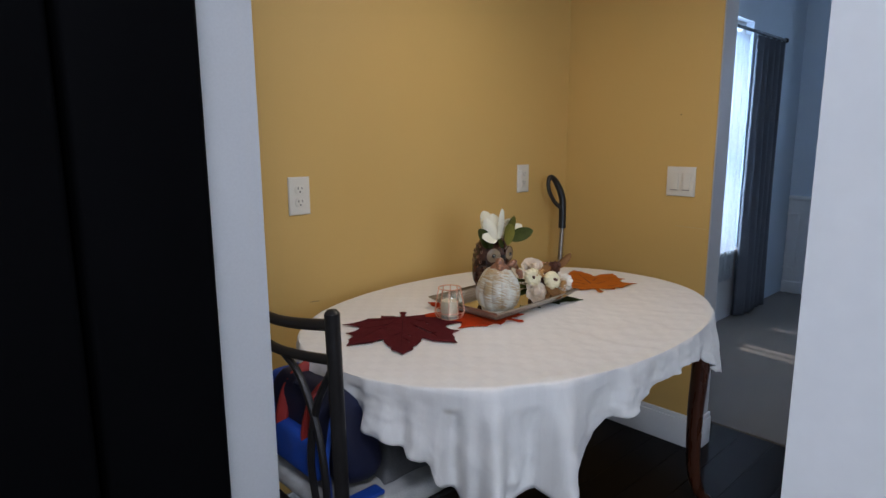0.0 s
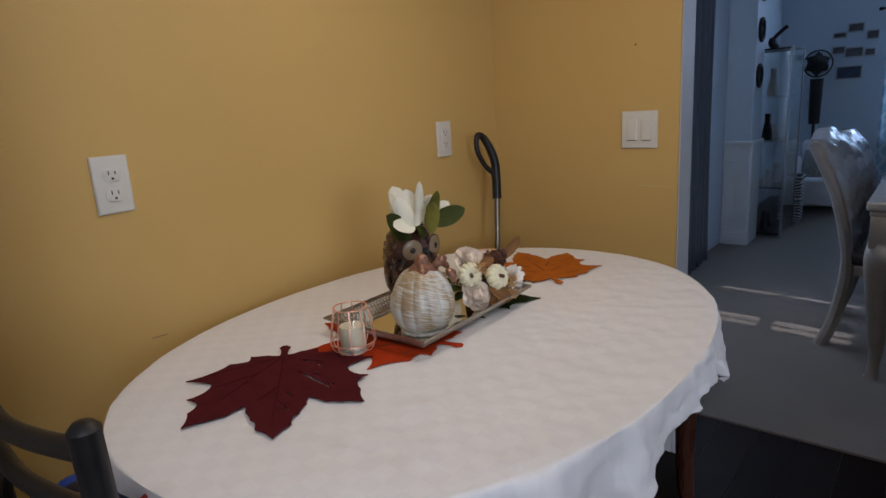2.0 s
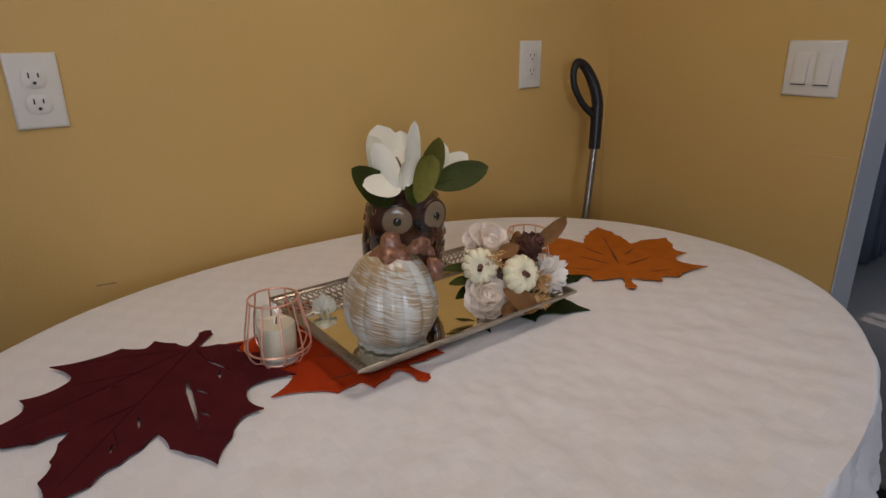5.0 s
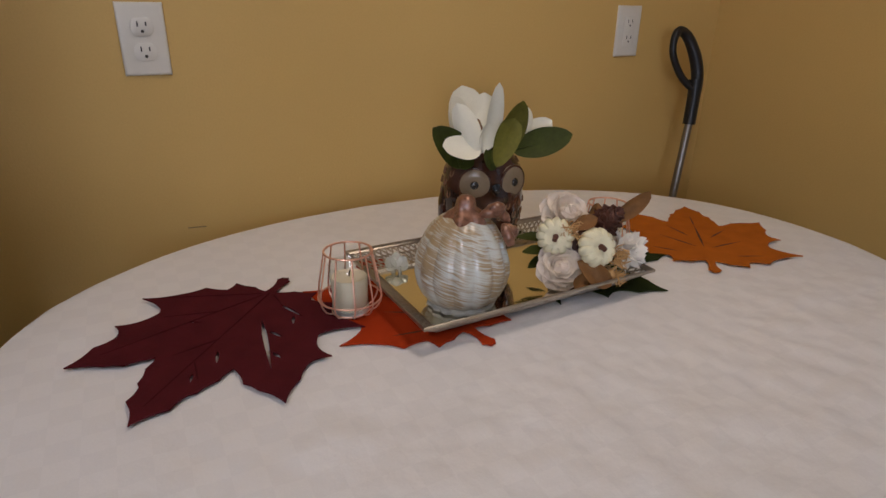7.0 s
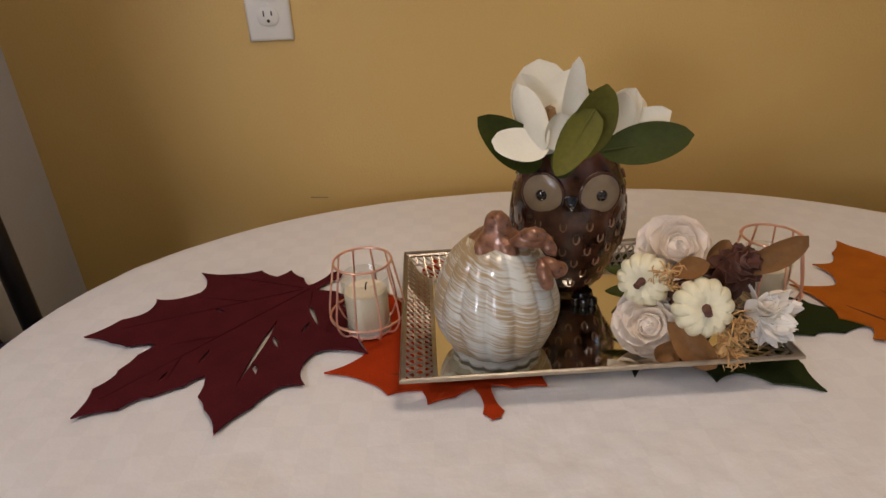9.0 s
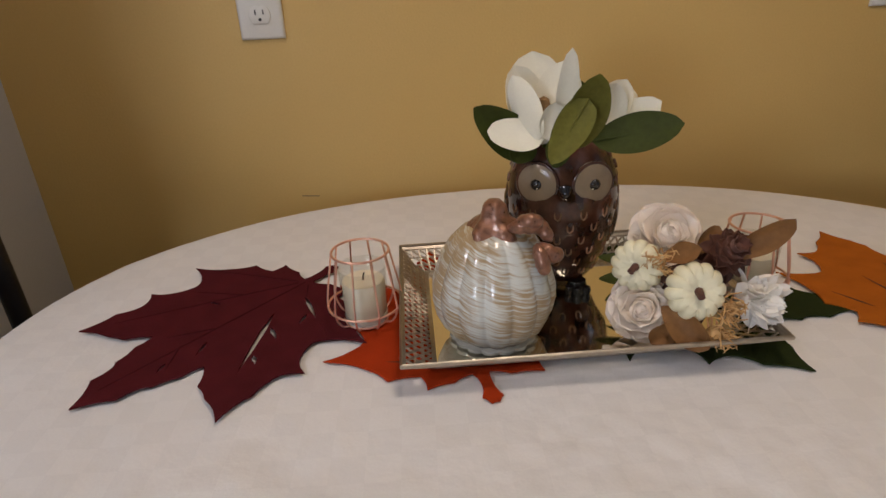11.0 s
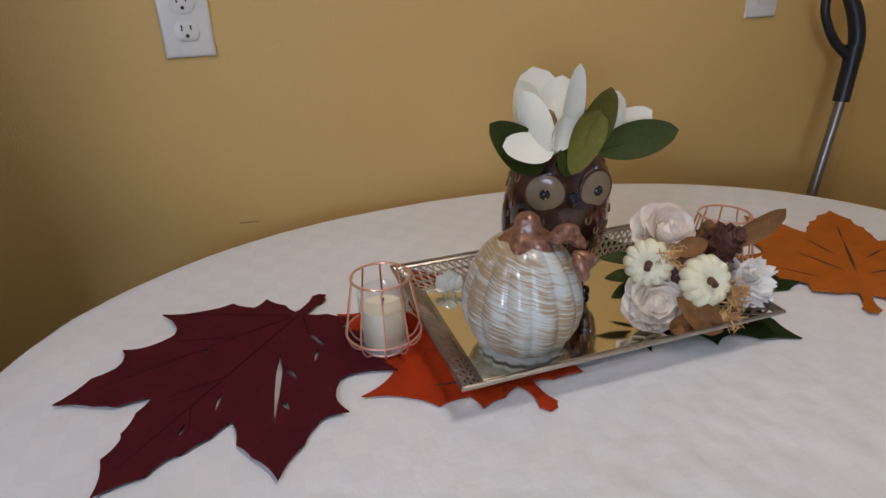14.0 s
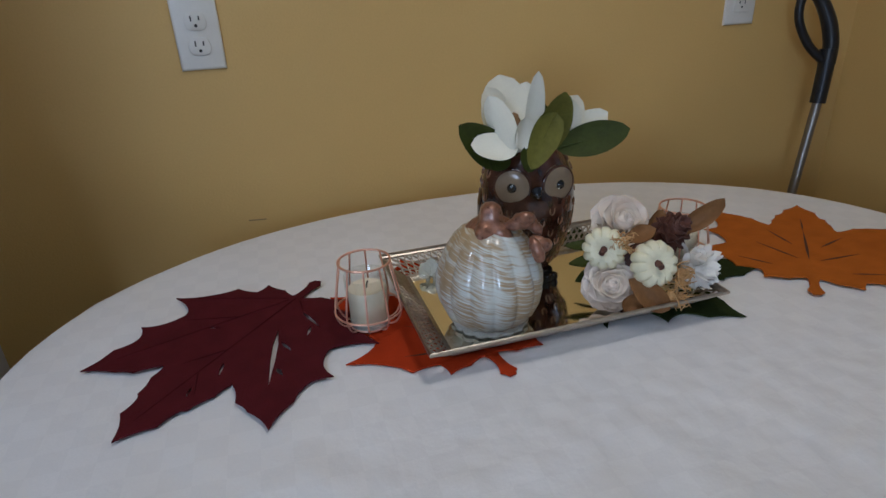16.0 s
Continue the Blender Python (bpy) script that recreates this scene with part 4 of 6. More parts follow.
def rose(c, axis, r, seed, material=M_ROSE):
    """A full fabric rose: rings of cupped, ruffled petals that open outwards round a tight heart."""
    rnd = random.Random(seed)
    c = Vector(c) - Q0
    base = frame_of(c, Vector(axis).orthogonal(), axis)
    root = Vector((0, 0, -0.55 * r))
    ob = part("rose", lathe([(0, -r * 0.5), (r * 0.38, -r * 0.35), (r * 0.52, 0), (r * 0.42, r * 0.34), (r * 0.26, r * 0.52), (r * 0.10, r * 0.56), (0, r * 0.50)], 24, m=base, wave=lambda a, k: 1 + 0.10 * math.sin(3 * a + 1.3 * k)), material, bouquet, "blush fabric rose")
    for layer, (count, tilt, ln, wd, curl) in enumerate(((3, 4, 1.22, 0.34, 0.10), (3, 10, 1.25, 0.44, 0.05), (4, 18, 1.28, 0.50, 0.0), (5, 27, 1.30, 0.56, -0.10), (5, 37, 1.30, 0.62, -0.25), (6, 49, 1.30, 0.66, -0.35), (6, 63, 1.28, 0.70, -0.40), (6, 80, 1.22, 0.70, -0.30))):
        for k in range(count):
            a = 2 * math.pi * (k + 0.5 * (layer % 2) + rnd.uniform(-0.15, 0.15)) / count
            th = radians(tilt + rnd.uniform(-4, 4))
            out = Vector((math.cos(a), math.sin(a), 0))
            d = out * math.sin(th) + Vector((0, 0, 1)) * math.cos(th)
            n = -out * math.cos(th) + Vector((0, 0, 1)) * math.sin(th)
            m = base @ frame_of(root + out * 0.06 * r * layer * 0.6, d, n)
            part("petal", blade(r * ln * rnd.uniform(0.94, 1.04), r * wd, 0.0006, curl, 0.42, 10, 8, m, None, 1.25, 0.0, 0.07, 0.5), material, ob, angle=70)
    return ob


def mini_pumpkin(c, axis, r):
    c = Vector(c) - Q0
    m = frame_of(c, Vector(axis).orthogonal(), axis)
    prof = [(0, -0.42), (0.35, -0.55), (0.72, -0.46), (0.95, -0.18), (1.0, 0.08), (0.88, 0.36), (0.62, 0.50), (0.35, 0.46), (0.12, 0.34), (0, 0.32)]
    ob = part("mini_pumpkin", lathe([(r * a, r * b) for a, b in prof], 96, m=m, wave=lambda a, k: 0.87 + 0.13 * abs(math.sin(6 * a)) ** 0.6), M_CREAM, bouquet, "cream ribbed mini pumpkin")
    part("pumpkin_stem", tube([m @ Vector(p) for p in ((0, 0, r * 0.30), (r * 0.05, 0, r * 0.55), (r * 0.16, r * 0.05, r * 0.70))], [r * 0.17, r * 0.12, r * 0.13], 8), M_CONE, ob, "brown stem")


rose((-0.868, -0.512, 0.862), (-0.10, -0.72, 0.62), 0.0268, 1)
rose((-0.903, -0.552, 0.800), (-0.25, -0.80, 0.40), 0.0242, 2)
mini_pumpkin((-0.905, -0.535, 0.841), (-0.55, -0.80, 0.25), 0.0270)
mini_pumpkin((-0.862, -0.573, 0.830), (-0.05, -0.90, 0.42), 0.0290)
# white fluffy bloom
rnd = random.Random(9)
c = Vector((-0.800, -0.558, 0.810)) - Q0
fluff = part("fluffy_bloom", lathe([(0, -0.012), (0.010, -0.008), (0.012, 0.002), (0.008, 0.010), (0, 0.012)], 14, m=Matrix.Translation(c)), M_FLUFF, bouquet, "white fringed fabric bloom")
for k in range(6):
    bm = bmesh.new()
    for i in range(14):
        d = Vector((rnd.gauss(0.55, 0.5), rnd.gauss(-0.55, 0.5), rnd.gauss(-0.05, 0.5))).normalized()
        blade(rnd.uniform(0.028, 0.041), 0.0075, 0.0005, rnd.uniform(-0.3, 0.5), 0.3, 8, 6, aim(c, d, rnd.uniform(0, 6.28)), bm, 1.1, 0.3, 0.12, 0.6)
    part("fringe", bm, M_FLUFF, fluff)
# pine cone
c = Vector((-0.820, -0.545, 0.856)) - Q0
m = frame_of(c, (1, 0, 0), (0.15, -0.75, 0.65)) @ Matrix.Scale(1.22, 4)
cone = part("pine_cone", lathe([(0, -0.018), (0.010, -0.012), (0.013, 0.0), (0.009, 0.014), (0, 0.020)], 14, m=m), M_CONE, bouquet, "small brown pine cone")
for lay in range(6):
    for k in range(8):
        bm = bmesh.new()
        a = 2 * math.pi * (k + 0.5 * (lay % 2)) / 8
        mm = m @ Matrix.Translation((0, 0, -0.013 + 0.0052 * lay)) @ Matrix.Rotation(a, 4, "Z") @ Matrix.Rotation(radians(-2 - 13 * lay), 4, "Y")
        blade(0.0245 - 0.0024 * lay, 0.0066 - 0.0005 * lay, 0.0014, -0.35, 0.35, 6, 4, mm, bm, 1.3)
        part("scale", bm, M_CONE, cone)
for p, tip, nrm, wd, curl in (((-0.824, -0.556, 0.852), (-0.768, -0.562, 0.897), (-0.25, -0.8, 0.5), 0.0125, 0.8), ((-0.892, -0.572, 0.815), (-0.852, -0.594, 0.778), (-0.15, -0.9, 0.35), 0.0150, 0.35), ((-0.845, -0.535, 0.850), (-0.822, -0.522, 0.872), (-0.3, -0.8, 0.5), 0.0100, 0.3),
                              ((-0.880, -0.580, 0.800), (-0.904, -0.580, 0.780), (0.3, -0.9, 0.3), 0.0120, 0.3), ((-0.885, -0.540, 0.850), (-0.850, -0.560, 0.862), (0, -0.6, 0.8), 0.0110, 0.5)):
    p, tip = Vector(p) - Q0, Vector(tip) - Q0
    part("dry_leaf", petal_mesh(p, tip - p, (tip - p).length, wd, curl, 0.55, nrm, 1.25, 0.12, 0.0006, 0.35, 0.5), M_BROWNLEAF, bouquet, "dry brown leaf")
for p, tip in (((-0.890, -0.500, 0.805), (-0.930, -0.492, 0.800)), ((-0.890, -0.505, 0.795), (-0.922, -0.500, 0.778)), ((-0.885, -0.490, 0.82), (-0.925, -0.470, 0.815))):
    p, tip = Vector(p) - Q0, Vector(tip) - Q0
    part("green_leaf", petal_mesh(p, tip - p, (tip - p).length, 0.010, 0.3, 0.3, (0, -0.4, 1), 0.8, 0.05, 0.0006), M_LEAFD, bouquet, "dark green leaf")
for c, d0, n in (((-0.888, -0.545, 0.848), (-0.2, -0.5, 0.4), 50), ((-0.835, -0.585, 0.815), (0.3, -0.7, 0.1), 54), ((-0.840, -0.590, 0.795), (0.15, -0.6, -0.5), 44)):
    bm = bmesh.new()
    c = Vector(c) - Q0
    for i in range(n):
        d = (Vector(d0) + Vector((rnd.gauss(0, 0.5), rnd.gauss(0, 0.4), rnd.gauss(0, 0.5)))).normalized()
        ln = rnd.uniform(0.008, 0.020)
        e = c + d * ln
        side = Vector((rnd.gauss(0, 1), rnd.gauss(0, 1), rnd.gauss(0, 1))) * 0.004
        tube([c, c.lerp(e, 0.5) + side, e + side * 0.5, e - side * 0.4 + d * 0.003], [0.0006, 0.0008, 0.0009, 0.0003], 4, bm)
    part("straw_tuft", bm, M_STRAW, bouquet, "golden dried straw tuft")
part("seed_pod", lathe([(0, -0.009), (0.006, -0.006), (0.0085, 0.0), (0.007, 0.006), (0.003, 0.010), (0, 0.011)], 16, m=Matrix.Translation(Vector((-0.846, -0.590, 0.789)) - Q0), wave=lambda a, k: 1 + 0.12 * math.sin(5 * a)), M_STRAW, bouquet, "golden dried seed pod")
part("foam_core", lathe([(0, 0), (0.030, 0), (0.034, 0.012), (0.030, 0.05), (0.018, 0.07), (0, 0.075)], 20, m=Matrix.Translation((0.0, 0.015, 0))), M_CONE, bouquet, "brown twig core")


# ---- plates on the walls ----
def wall_plate(name, label, m, w, insert):
    """A moulded plate on a wall: local x along the wall, y up, z out of it."""
    ob = thing(name, label, name.replace("_", " "), m)
    h = 0.1143
    bm = bmesh.new()
    prof = ((0.0, 0.0), (0.0, 0.0035), (0.0022, 0.0058), (0.006, 0.0066))
    loops = [[bm.verts.new((sx * (w / 2 - d), sy * (h / 2 - d), z)) for sx, sy in ((-1, -1), (1, -1), (1, 1), (-1, 1))] for d, z in prof]
    for p, q in zip(loops, loops[1:]):
        for i in range(4):
            bm.faces.new([p[i], p[(i + 1) % 4], q[(i + 1) % 4], q[i]])
    bm.faces.new(loops[-1])
    bm.faces.new(loops[0][::-1])
    part("plate", bm, M_PLATE, ob, angle=60)
    insert(ob)
    return ob


def screw(ob, x, y):
    part("screw", lathe([(0.0032, 0.0066), (0.0032, 0.0074), (0, 0.0078)], 12, m=Matrix.Translation((x, y, 0))), M_PLATE, ob)


def duplex(ob):
    for sy in (-1, 1):
        bm = lathe([(0.0172, 0.0064), (0.0172, 0.0090), (0.0160, 0.0097), (0, 0.0097)], 36, m=Matrix.Translation((0, sy * 0.0195, 0)), wave=lambda a, k: min(1, 0.80 / max(abs(math.sin(a)), 0.01)))
        face = part("socket", bm, M_PLATE, ob)
        for x, hh in ((-0.0063, 0.0085), (0.0063, 0.0068)):
            part("slot", box(x - 0.0011, x + 0.0011, sy * 0.0195 + 0.0045 - hh / 2, sy * 0.0195 + 0.0045 + hh / 2, 0.0085, 0.0100), M_SLOT, face)
        part("ground_hole", lathe([(0.0026, 0.0085), (0.0026, 0.0101), (0, 0.0101)], 14, m=Matrix.Translation((0, sy * 0.0195 - 0.0068, 0))), M_SLOT, face)
    screw(ob, 0, 0)


def decora_outlet(ob):
    body = part("insert", box(-0.0165, 0.0165, -0.0335, 0.0335, 0.006, 0.0090, 0.001), M_PLATE, ob)
    for sy in (-1, 1):
        for x in (-0.0063, 0.0063):
            part("slot", box(x - 0.0010, x + 0.0010, sy * 0.018 + 0.001, sy * 0.018 + 0.008, 0.0085, 0.0093), M_SLOT, body)
        part("ground_hole", lathe([(0.0022, 0.0085), (0.0022, 0.0093), (0, 0.0093)], 12, m=Matrix.Translation((0, sy * 0.018 - 0.005, 0))), M_SLOT, body)
    part("test_button", box(-0.006, 0.006, -0.004, 0.004, 0.0088, 0.0100, 0.0006), M_PLATE, ob)


def rockers(ob):
    for x in (-0.023, 0.023):
        part("switch_frame", box(x - 0.0168, x + 0.0168, -0.0338, 0.0338, 0.006, 0.0076, 0.0008), M_PLATE, ob)
        bm = box(x - 0.0150, x + 0.0150, -0.0315, 0.0315, 0.007, 0.0095, 0.0008)
        for v in bm.verts:
            if v.co.z > 0.008:
                v.co.z += 0.0042 * (-v.co.y / 0.0315) * (1 if v.co.y < 0 else 0.35)
        part("rocker", bm, M_PLATE, ob)
        part("rocker_gap", box(x - 0.0150, x + 0.0150, -0.0338, -0.0318, 0.0068, 0.0080), M_SLOT, ob)


wall_plate("wall_outlet", "white duplex outlet plate on the yellow wall", frame_of((-1.364, -0.0005, 1.078), (1, 0, 0), (0, -1, 0)), 0.0715, duplex)
wall_plate("wall_outlet", "white decorator outlet plate on the yellow wall near the corner", frame_of((-0.309, -0.0005, 1.083), (1, 0, 0), (0, -1, 0)), 0.0715, decora_outlet)
wall_plate("light_switch", "white double rocker switch plate on the yellow wall", frame_of((-0.0005, -0.541, 1.079), (0, -1, 0), (-1, 0, 0)), 0.1140, rockers)

# ---- stick cleaner leaning in the corner ----
M_WAND = mat("dull_steel_tube", (0.26, 0.235, 0.20), 0.38, 0.9, var=0.1, scale=40, bump=0.05)
mop = thing("stick_vacuum", "stick vacuum with black loop handle leaning in the corner", "vacuum", pose(-0.221, -0.119, 0))
O = Vector((-0.20, -0.10, 0))
loop = [(-0.150, -0.080, 0.955), (-0.178, -0.066, 0.985), (-0.201, -0.056, 1.030), (-0.202, -0.052, 1.066), (-0.186, -0.050, 1.086), (-0.160, -0.054, 1.072), (-0.139, -0.066, 1.030), (-0.130, -0.075, 0.985), (-0.136, -0.082, 0.945)]
line = spline(loop, 6)
part("loop_handle", tube([p - O for p in line], [0.0085 + 0.0065 * min(1, max(0, i / len(line) - 0.35) / 0.4) for i in range(len(line))], 12), M_BLACK, mop, "black plastic loop handle")
part("grip", tube([Vector(p) - O for p in ((-0.136, -0.078, 0.975), (-0.138, -0.082, 0.935), (-0.145, -0.087, 0.868))], [0.017, 0.0155, 0.0155], 14), M_BLACK, mop)
part("wand", tube([Vector(p) - O for p in ((-0.145, -0.087, 0.875), (-0.192, -0.110, 0.640), (-0.225, -0.150, 0.30))], 0.0095, 14), M_WAND, mop, "brushed steel tube")
part("collar", tube([Vector(p) - O for p in ((-0.187, -0.108, 0.668), (-0.196, -0.114, 0.610))], 0.018, 14), M_BLACK, mop)
part("canister", tube([Vector(p) - O for p in ((-0.230, -0.175, 0.38), (-0.242, -0.190, 0.06))], [0.045, 0.05], 18), M_BLACK, mop)
part("floor_head", box(-0.12, 0.08, -0.16, -0.03, 0.0, 0.05, 0.012), M_BLACK, mop)

# ---- black refrigerator ----
fr = thing("refrigerator", "black two-door refrigerator beside the white partition end", "refrigerator", pose(-2.38, -0.38, 0))
part("cabinet", box(-0.445, 0.445, -0.30, 0.35, 0.02, 1.76, 0.006), M_FRIDGE, fr)
part("door", box(0.272, 0.445, -0.372, -0.306, 0.06, 1.75, 0.010, seg=3), M_FRIDGE, fr)
part("door", box(-0.445, 0.264, -0.372, -0.306, 0.06, 1.75, 0.010, seg=3), M_FRIDGE, fr)
part("toe_grille", box(-0.44, 0.44, -0.30, -0.28, 0.0, 0.055), M_SLOT, fr)

# ---- iron chair with a backpack ----
CHX = -1.705
chair = thing("iron_chair", "dark iron kitchen chair with arched back and grey seat", "chair", pose(CHX, -0.50, 0))
ya, yb = -0.205, 0.205
for y in (ya, yb):
    part("back_post", tube(spline([(-0.035, y, 0.0), (0.0, y, 0.45), (0.0, y, 0.70), (-0.004, y, 0.925)], 6), 0.0145, 10), M_IRON, chair)
    part("front_leg", tube([(0.40, y * 0.92, 0.44), (0.42, y, 0.0)], 0.0125, 10), M_IRON, chair)
    part("post_cap", lathe([(0.0145, 0), (0.0150, 0.008), (0.009, 0.015), (0, 0.017)], 14, m=Matrix.Translation((-0.004, y, 0.920))), M_IRON, chair)
part("top_rail", tube(spline([(-0.004, ya, 0.905), (-0.022, 0, 0.880), (-0.004, yb, 0.905)], 8), 0.0115, 10), M_IRON, chair)
part("mid_rail", tube(spline([(0, ya, 0.835), (-0.018, 0, 0.815), (0, yb, 0.835)], 8), 0.0105, 10), M_IRON, chair)
for sy in (-1, 1):
    part("arch", tube(spline([(0, sy * 0.195, 0.82), (-0.008, sy * 0.14, 0.72), (-0.010, sy * 0.115, 0.60), (0.0, sy * 0.12, 0.47)], 8), 0.008, 8), M_IRON, chair)
    part("scroll", tube(spline([(-0.014, sy * 0.02, 0.815), (-0.012, sy * 0.09, 0.775), (-0.010, sy * 0.145, 0.68), (-0.008, sy * 0.165, 0.57), (0, sy * 0.15, 0.47)], 8), 0.008, 8), M_IRON, chair)
part("seat_frame", tube([(0, ya, 0.445), (0.41, ya, 0.445), (0.41, yb, 0.445), (0, yb, 0.445)], 0.011, 10, closed=True), M_IRON, chair)
part("seat", box(0.01, 0.43, -0.215, 0.215, 0.452, 0.50, 0.022, seg=4), M_SEAT, chair, "grey fabric seat pad")

bag = thing("backpack", "blue, navy and red children's backpack slumped on the chair seat", "backpack", pose(CHX + 0.12, -0.49, 0.502))
bm = box(-0.085, 0.045, -0.155, 0.150, 0.0, 0.225, 0.050, seg=5)
for v in bm.verts:
    k = v.co.z / 0.235
    v.co.x += 0.03 * (1 - k) - 0.02 + 0.012 * noise.noise(v.co * 18)
    v.co.y *= 1 - 0.28 * k ** 2
    v.co += Vector((noise.noise(v.co * 14), noise.noise(v.co * 14 + Vector((5, 0, 0))), noise.noise(v.co * 14 + Vector((0, 5, 0))))) * 0.010
part("body", bm, M_NAVYBAG, bag, "navy nylon")
part("side_panel", box(-0.075, 0.06, 0.115, 0.165, 0.015, 0.20, 0.022, seg=4), M_BLUEBAG, bag, "bright blue nylon")
part("strap", box(-0.13, 0.00, -0.20, -0.165, 0.002, 0.012, 0.004), M_BLUEBAG, bag, "bright blue strap")
part("front_pocket", box(-0.110, -0.070, -0.10, 0.10, 0.02, 0.12, 0.018, seg=4), M_BLUEBAG, bag, "bright blue nylon")
for y in (-0.05, 0.06):
    part("red_piping", tube(spline([(-0.092, y, 0.05), (-0.098, y - 0.01, 0.13), (-0.075, y - 0.02, 0.205), (-0.02, y - 0.02, 0.235)], 6), 0.008, 8, flat=1.8), M_REDBAG, bag, "red trim")
for y, e in ((0.12, 0.16), (-0.10, -0.16)):
    part("strap", tube(spline([(-0.06, y, 0.17), (-0.115, e, 0.10), (-0.11, e, 0.02), (-0.115, e + 0.01, -0.12)], 6), 0.016, 8, flat=0.25), M_BLUEBAG, bag, "blue webbing strap")
part("top_handle", tube(spline([(-0.06, -0.03, 0.195), (-0.085, 0, 0.215), (-0.06, 0.03, 0.195)], 6), 0.007, 8), M_NAVYBAG, bag)

M_JACKET = mat("dark_grey_nylon", (0.075, 0.075, 0.078), 0.55, var=0.4, scale=22, bump=0.5, fine=300)
jacket = thing("jacket", "crumpled dark grey jacket lying on the chair seat", "jacket", pose(CHX + 0.27, -0.50, 0.502))
bm = bmesh.new()
grid = []
for j in range(27):
    row = []
    for i in range(31):
        u, v = 2 * i / 30 - 1, 2 * j / 26 - 1
        rim = max(0, 1 - u ** 4) * max(0, 1 - v ** 4)
        q = Vector((u * 2.3, v * 2.6, 4.0))
        h = rim ** 0.6 * (0.055 - 0.035 * u + 0.030 * noise.noise(q) + 0.016 * abs(noise.noise(q * 2.7)) + 0.006 * noise.noise(q * 7))
        row.append(bm.verts.new((0.125 * u + 0.012 * noise.noise(q + Vector((9, 0, 0))), 0.165 * v + 0.014 * noise.noise(q + Vector((0, 9, 0))), max(h, 0.0) + 0.001)))
    grid.append(row)
for p, q in zip(grid, grid[1:]):
    for i in range(30):
        bm.faces.new([p[i], p[i + 1], q[i + 1], q[i]])
loop = [grid[0][i] for i in range(30)] + [grid[j][30] for j in range(26)] + [grid[26][i] for i in range(30, 0, -1)] + [grid[j][0] for j in range(26, 0, -1)]
bm.faces.new(loop[::-1])
part("fabric", bm, M_JACKET, jacket, angle=80)
part("zip", tube(spline([(-0.09, -0.06, 0.088), (-0.02, -0.02, 0.080), (0.06, -0.05, 0.050)], 6), 0.003, 6), M_SLOT, jacket, "dark zip line")


# ---- dining room: structure ----
HD = H + 0.3
setting("wall_north_dining", box(0.106, 0.85, 0.0, 0.16, 0, HD), M_BLUEWALL, "pale blue painted wall", "wall")
setting("wall_north_under_window", box(0.85, 2.05, 0.0, 0.16, 0, 0.50), M_WHITE, "white wall below the dining room window", "wall")
setting("wall_north_over_window", box(0.85, 2.05, 0.0, 0.16, 2.0, HD), M_BLUEWALL, "pale blue wall above the window", "wall")
setting("wall_north_beside_window", box(2.05, 3.06, 0.0, 0.16, 0, HD), M_BLUEWALL, "pale blue painted wall", "wall")
pier = setting("pier", box(3.06, 3.34, -0.185, 0.16, 0, HD), M_BLUEWALL, "pale blue wall pier with white panelled wainscot", "wall")
setting("wall_living_north", box(3.34, 5.6, 0.12, 0.24, 0, HD), M_BLUEWALL, "pale blue painted wall", "wall")
setting("wall_far_left", box(5.5, 5.62, -0.80, 0.12, 0, HD), M_BLUEWALL, "pale blue painted wall with framed pictures", "wall")
setting("wall_far_under_window", box(5.5, 5.62, -2.45, -0.80, 0, 0.60), M_BLUEWALL, "pale blue wall below the window", "wall")
setting("wall_far_over_window", box(5.5, 5.62, -2.45, -0.80, 1.86, HD), M_BLUEWALL, "pale blue wall above the window", "wall")
setting("wall_far_right", box(5.5, 5.62, -4.6, -2.45, 0, HD), M_BLUEWALL, "pale blue painted wall", "wall")
setting("wall_dining_south", box(0.14, 5.62, -4.7, -4.6, 0, HD), M_BLUEWALL, "pale blue painted wall", "wall")
setting("wall_over_ceiling", box(0.0, 0.14, -4.6, 0.16, H + 0.1, HD), M_WHITE, "wall strip above the lower ceiling", "wall")
# wainscot on the pier
wains = thing("wainscot", "white wainscot panel with chair rail and raised moulding", "wainscot", pose(3.06, -0.09, 0), kind="structure")
part("board", box(-0.012, -0.002, -0.098, 0.085, 0.0, 0.76), M_WHITE, wains)
part("chair_rail", box(-0.032, -0.002, -0.112, 0.085, 0.762, 0.795, 0.006), M_WHITE, wains)
part("skirting", box(-0.026, -0.013, -0.108, 0.085, 0.0, 0.10, 0.003), M_WHITE, wains)
for y0, y1, z0, z1 in ((-0.005, 0.105, 0.640, 0.655), (-0.005, 0.105, 0.200, 0.215), (-0.005, 0.010, 0.216, 0.639), (0.090, 0.105, 0.216, 0.639)):
    part("panel_moulding", box(-0.022, -0.013, y0, y1, z0, z1, 0.003), M_WHITE, wains)
part("side_board", box(0.0, 0.28, -0.107, -0.097, 0.0, 0.76), M_WHITE, wains)
part("side_rail", box(-0.030, 0.28, -0.124, -0.108, 0.762, 0.795, 0.005), M_WHITE, wains)


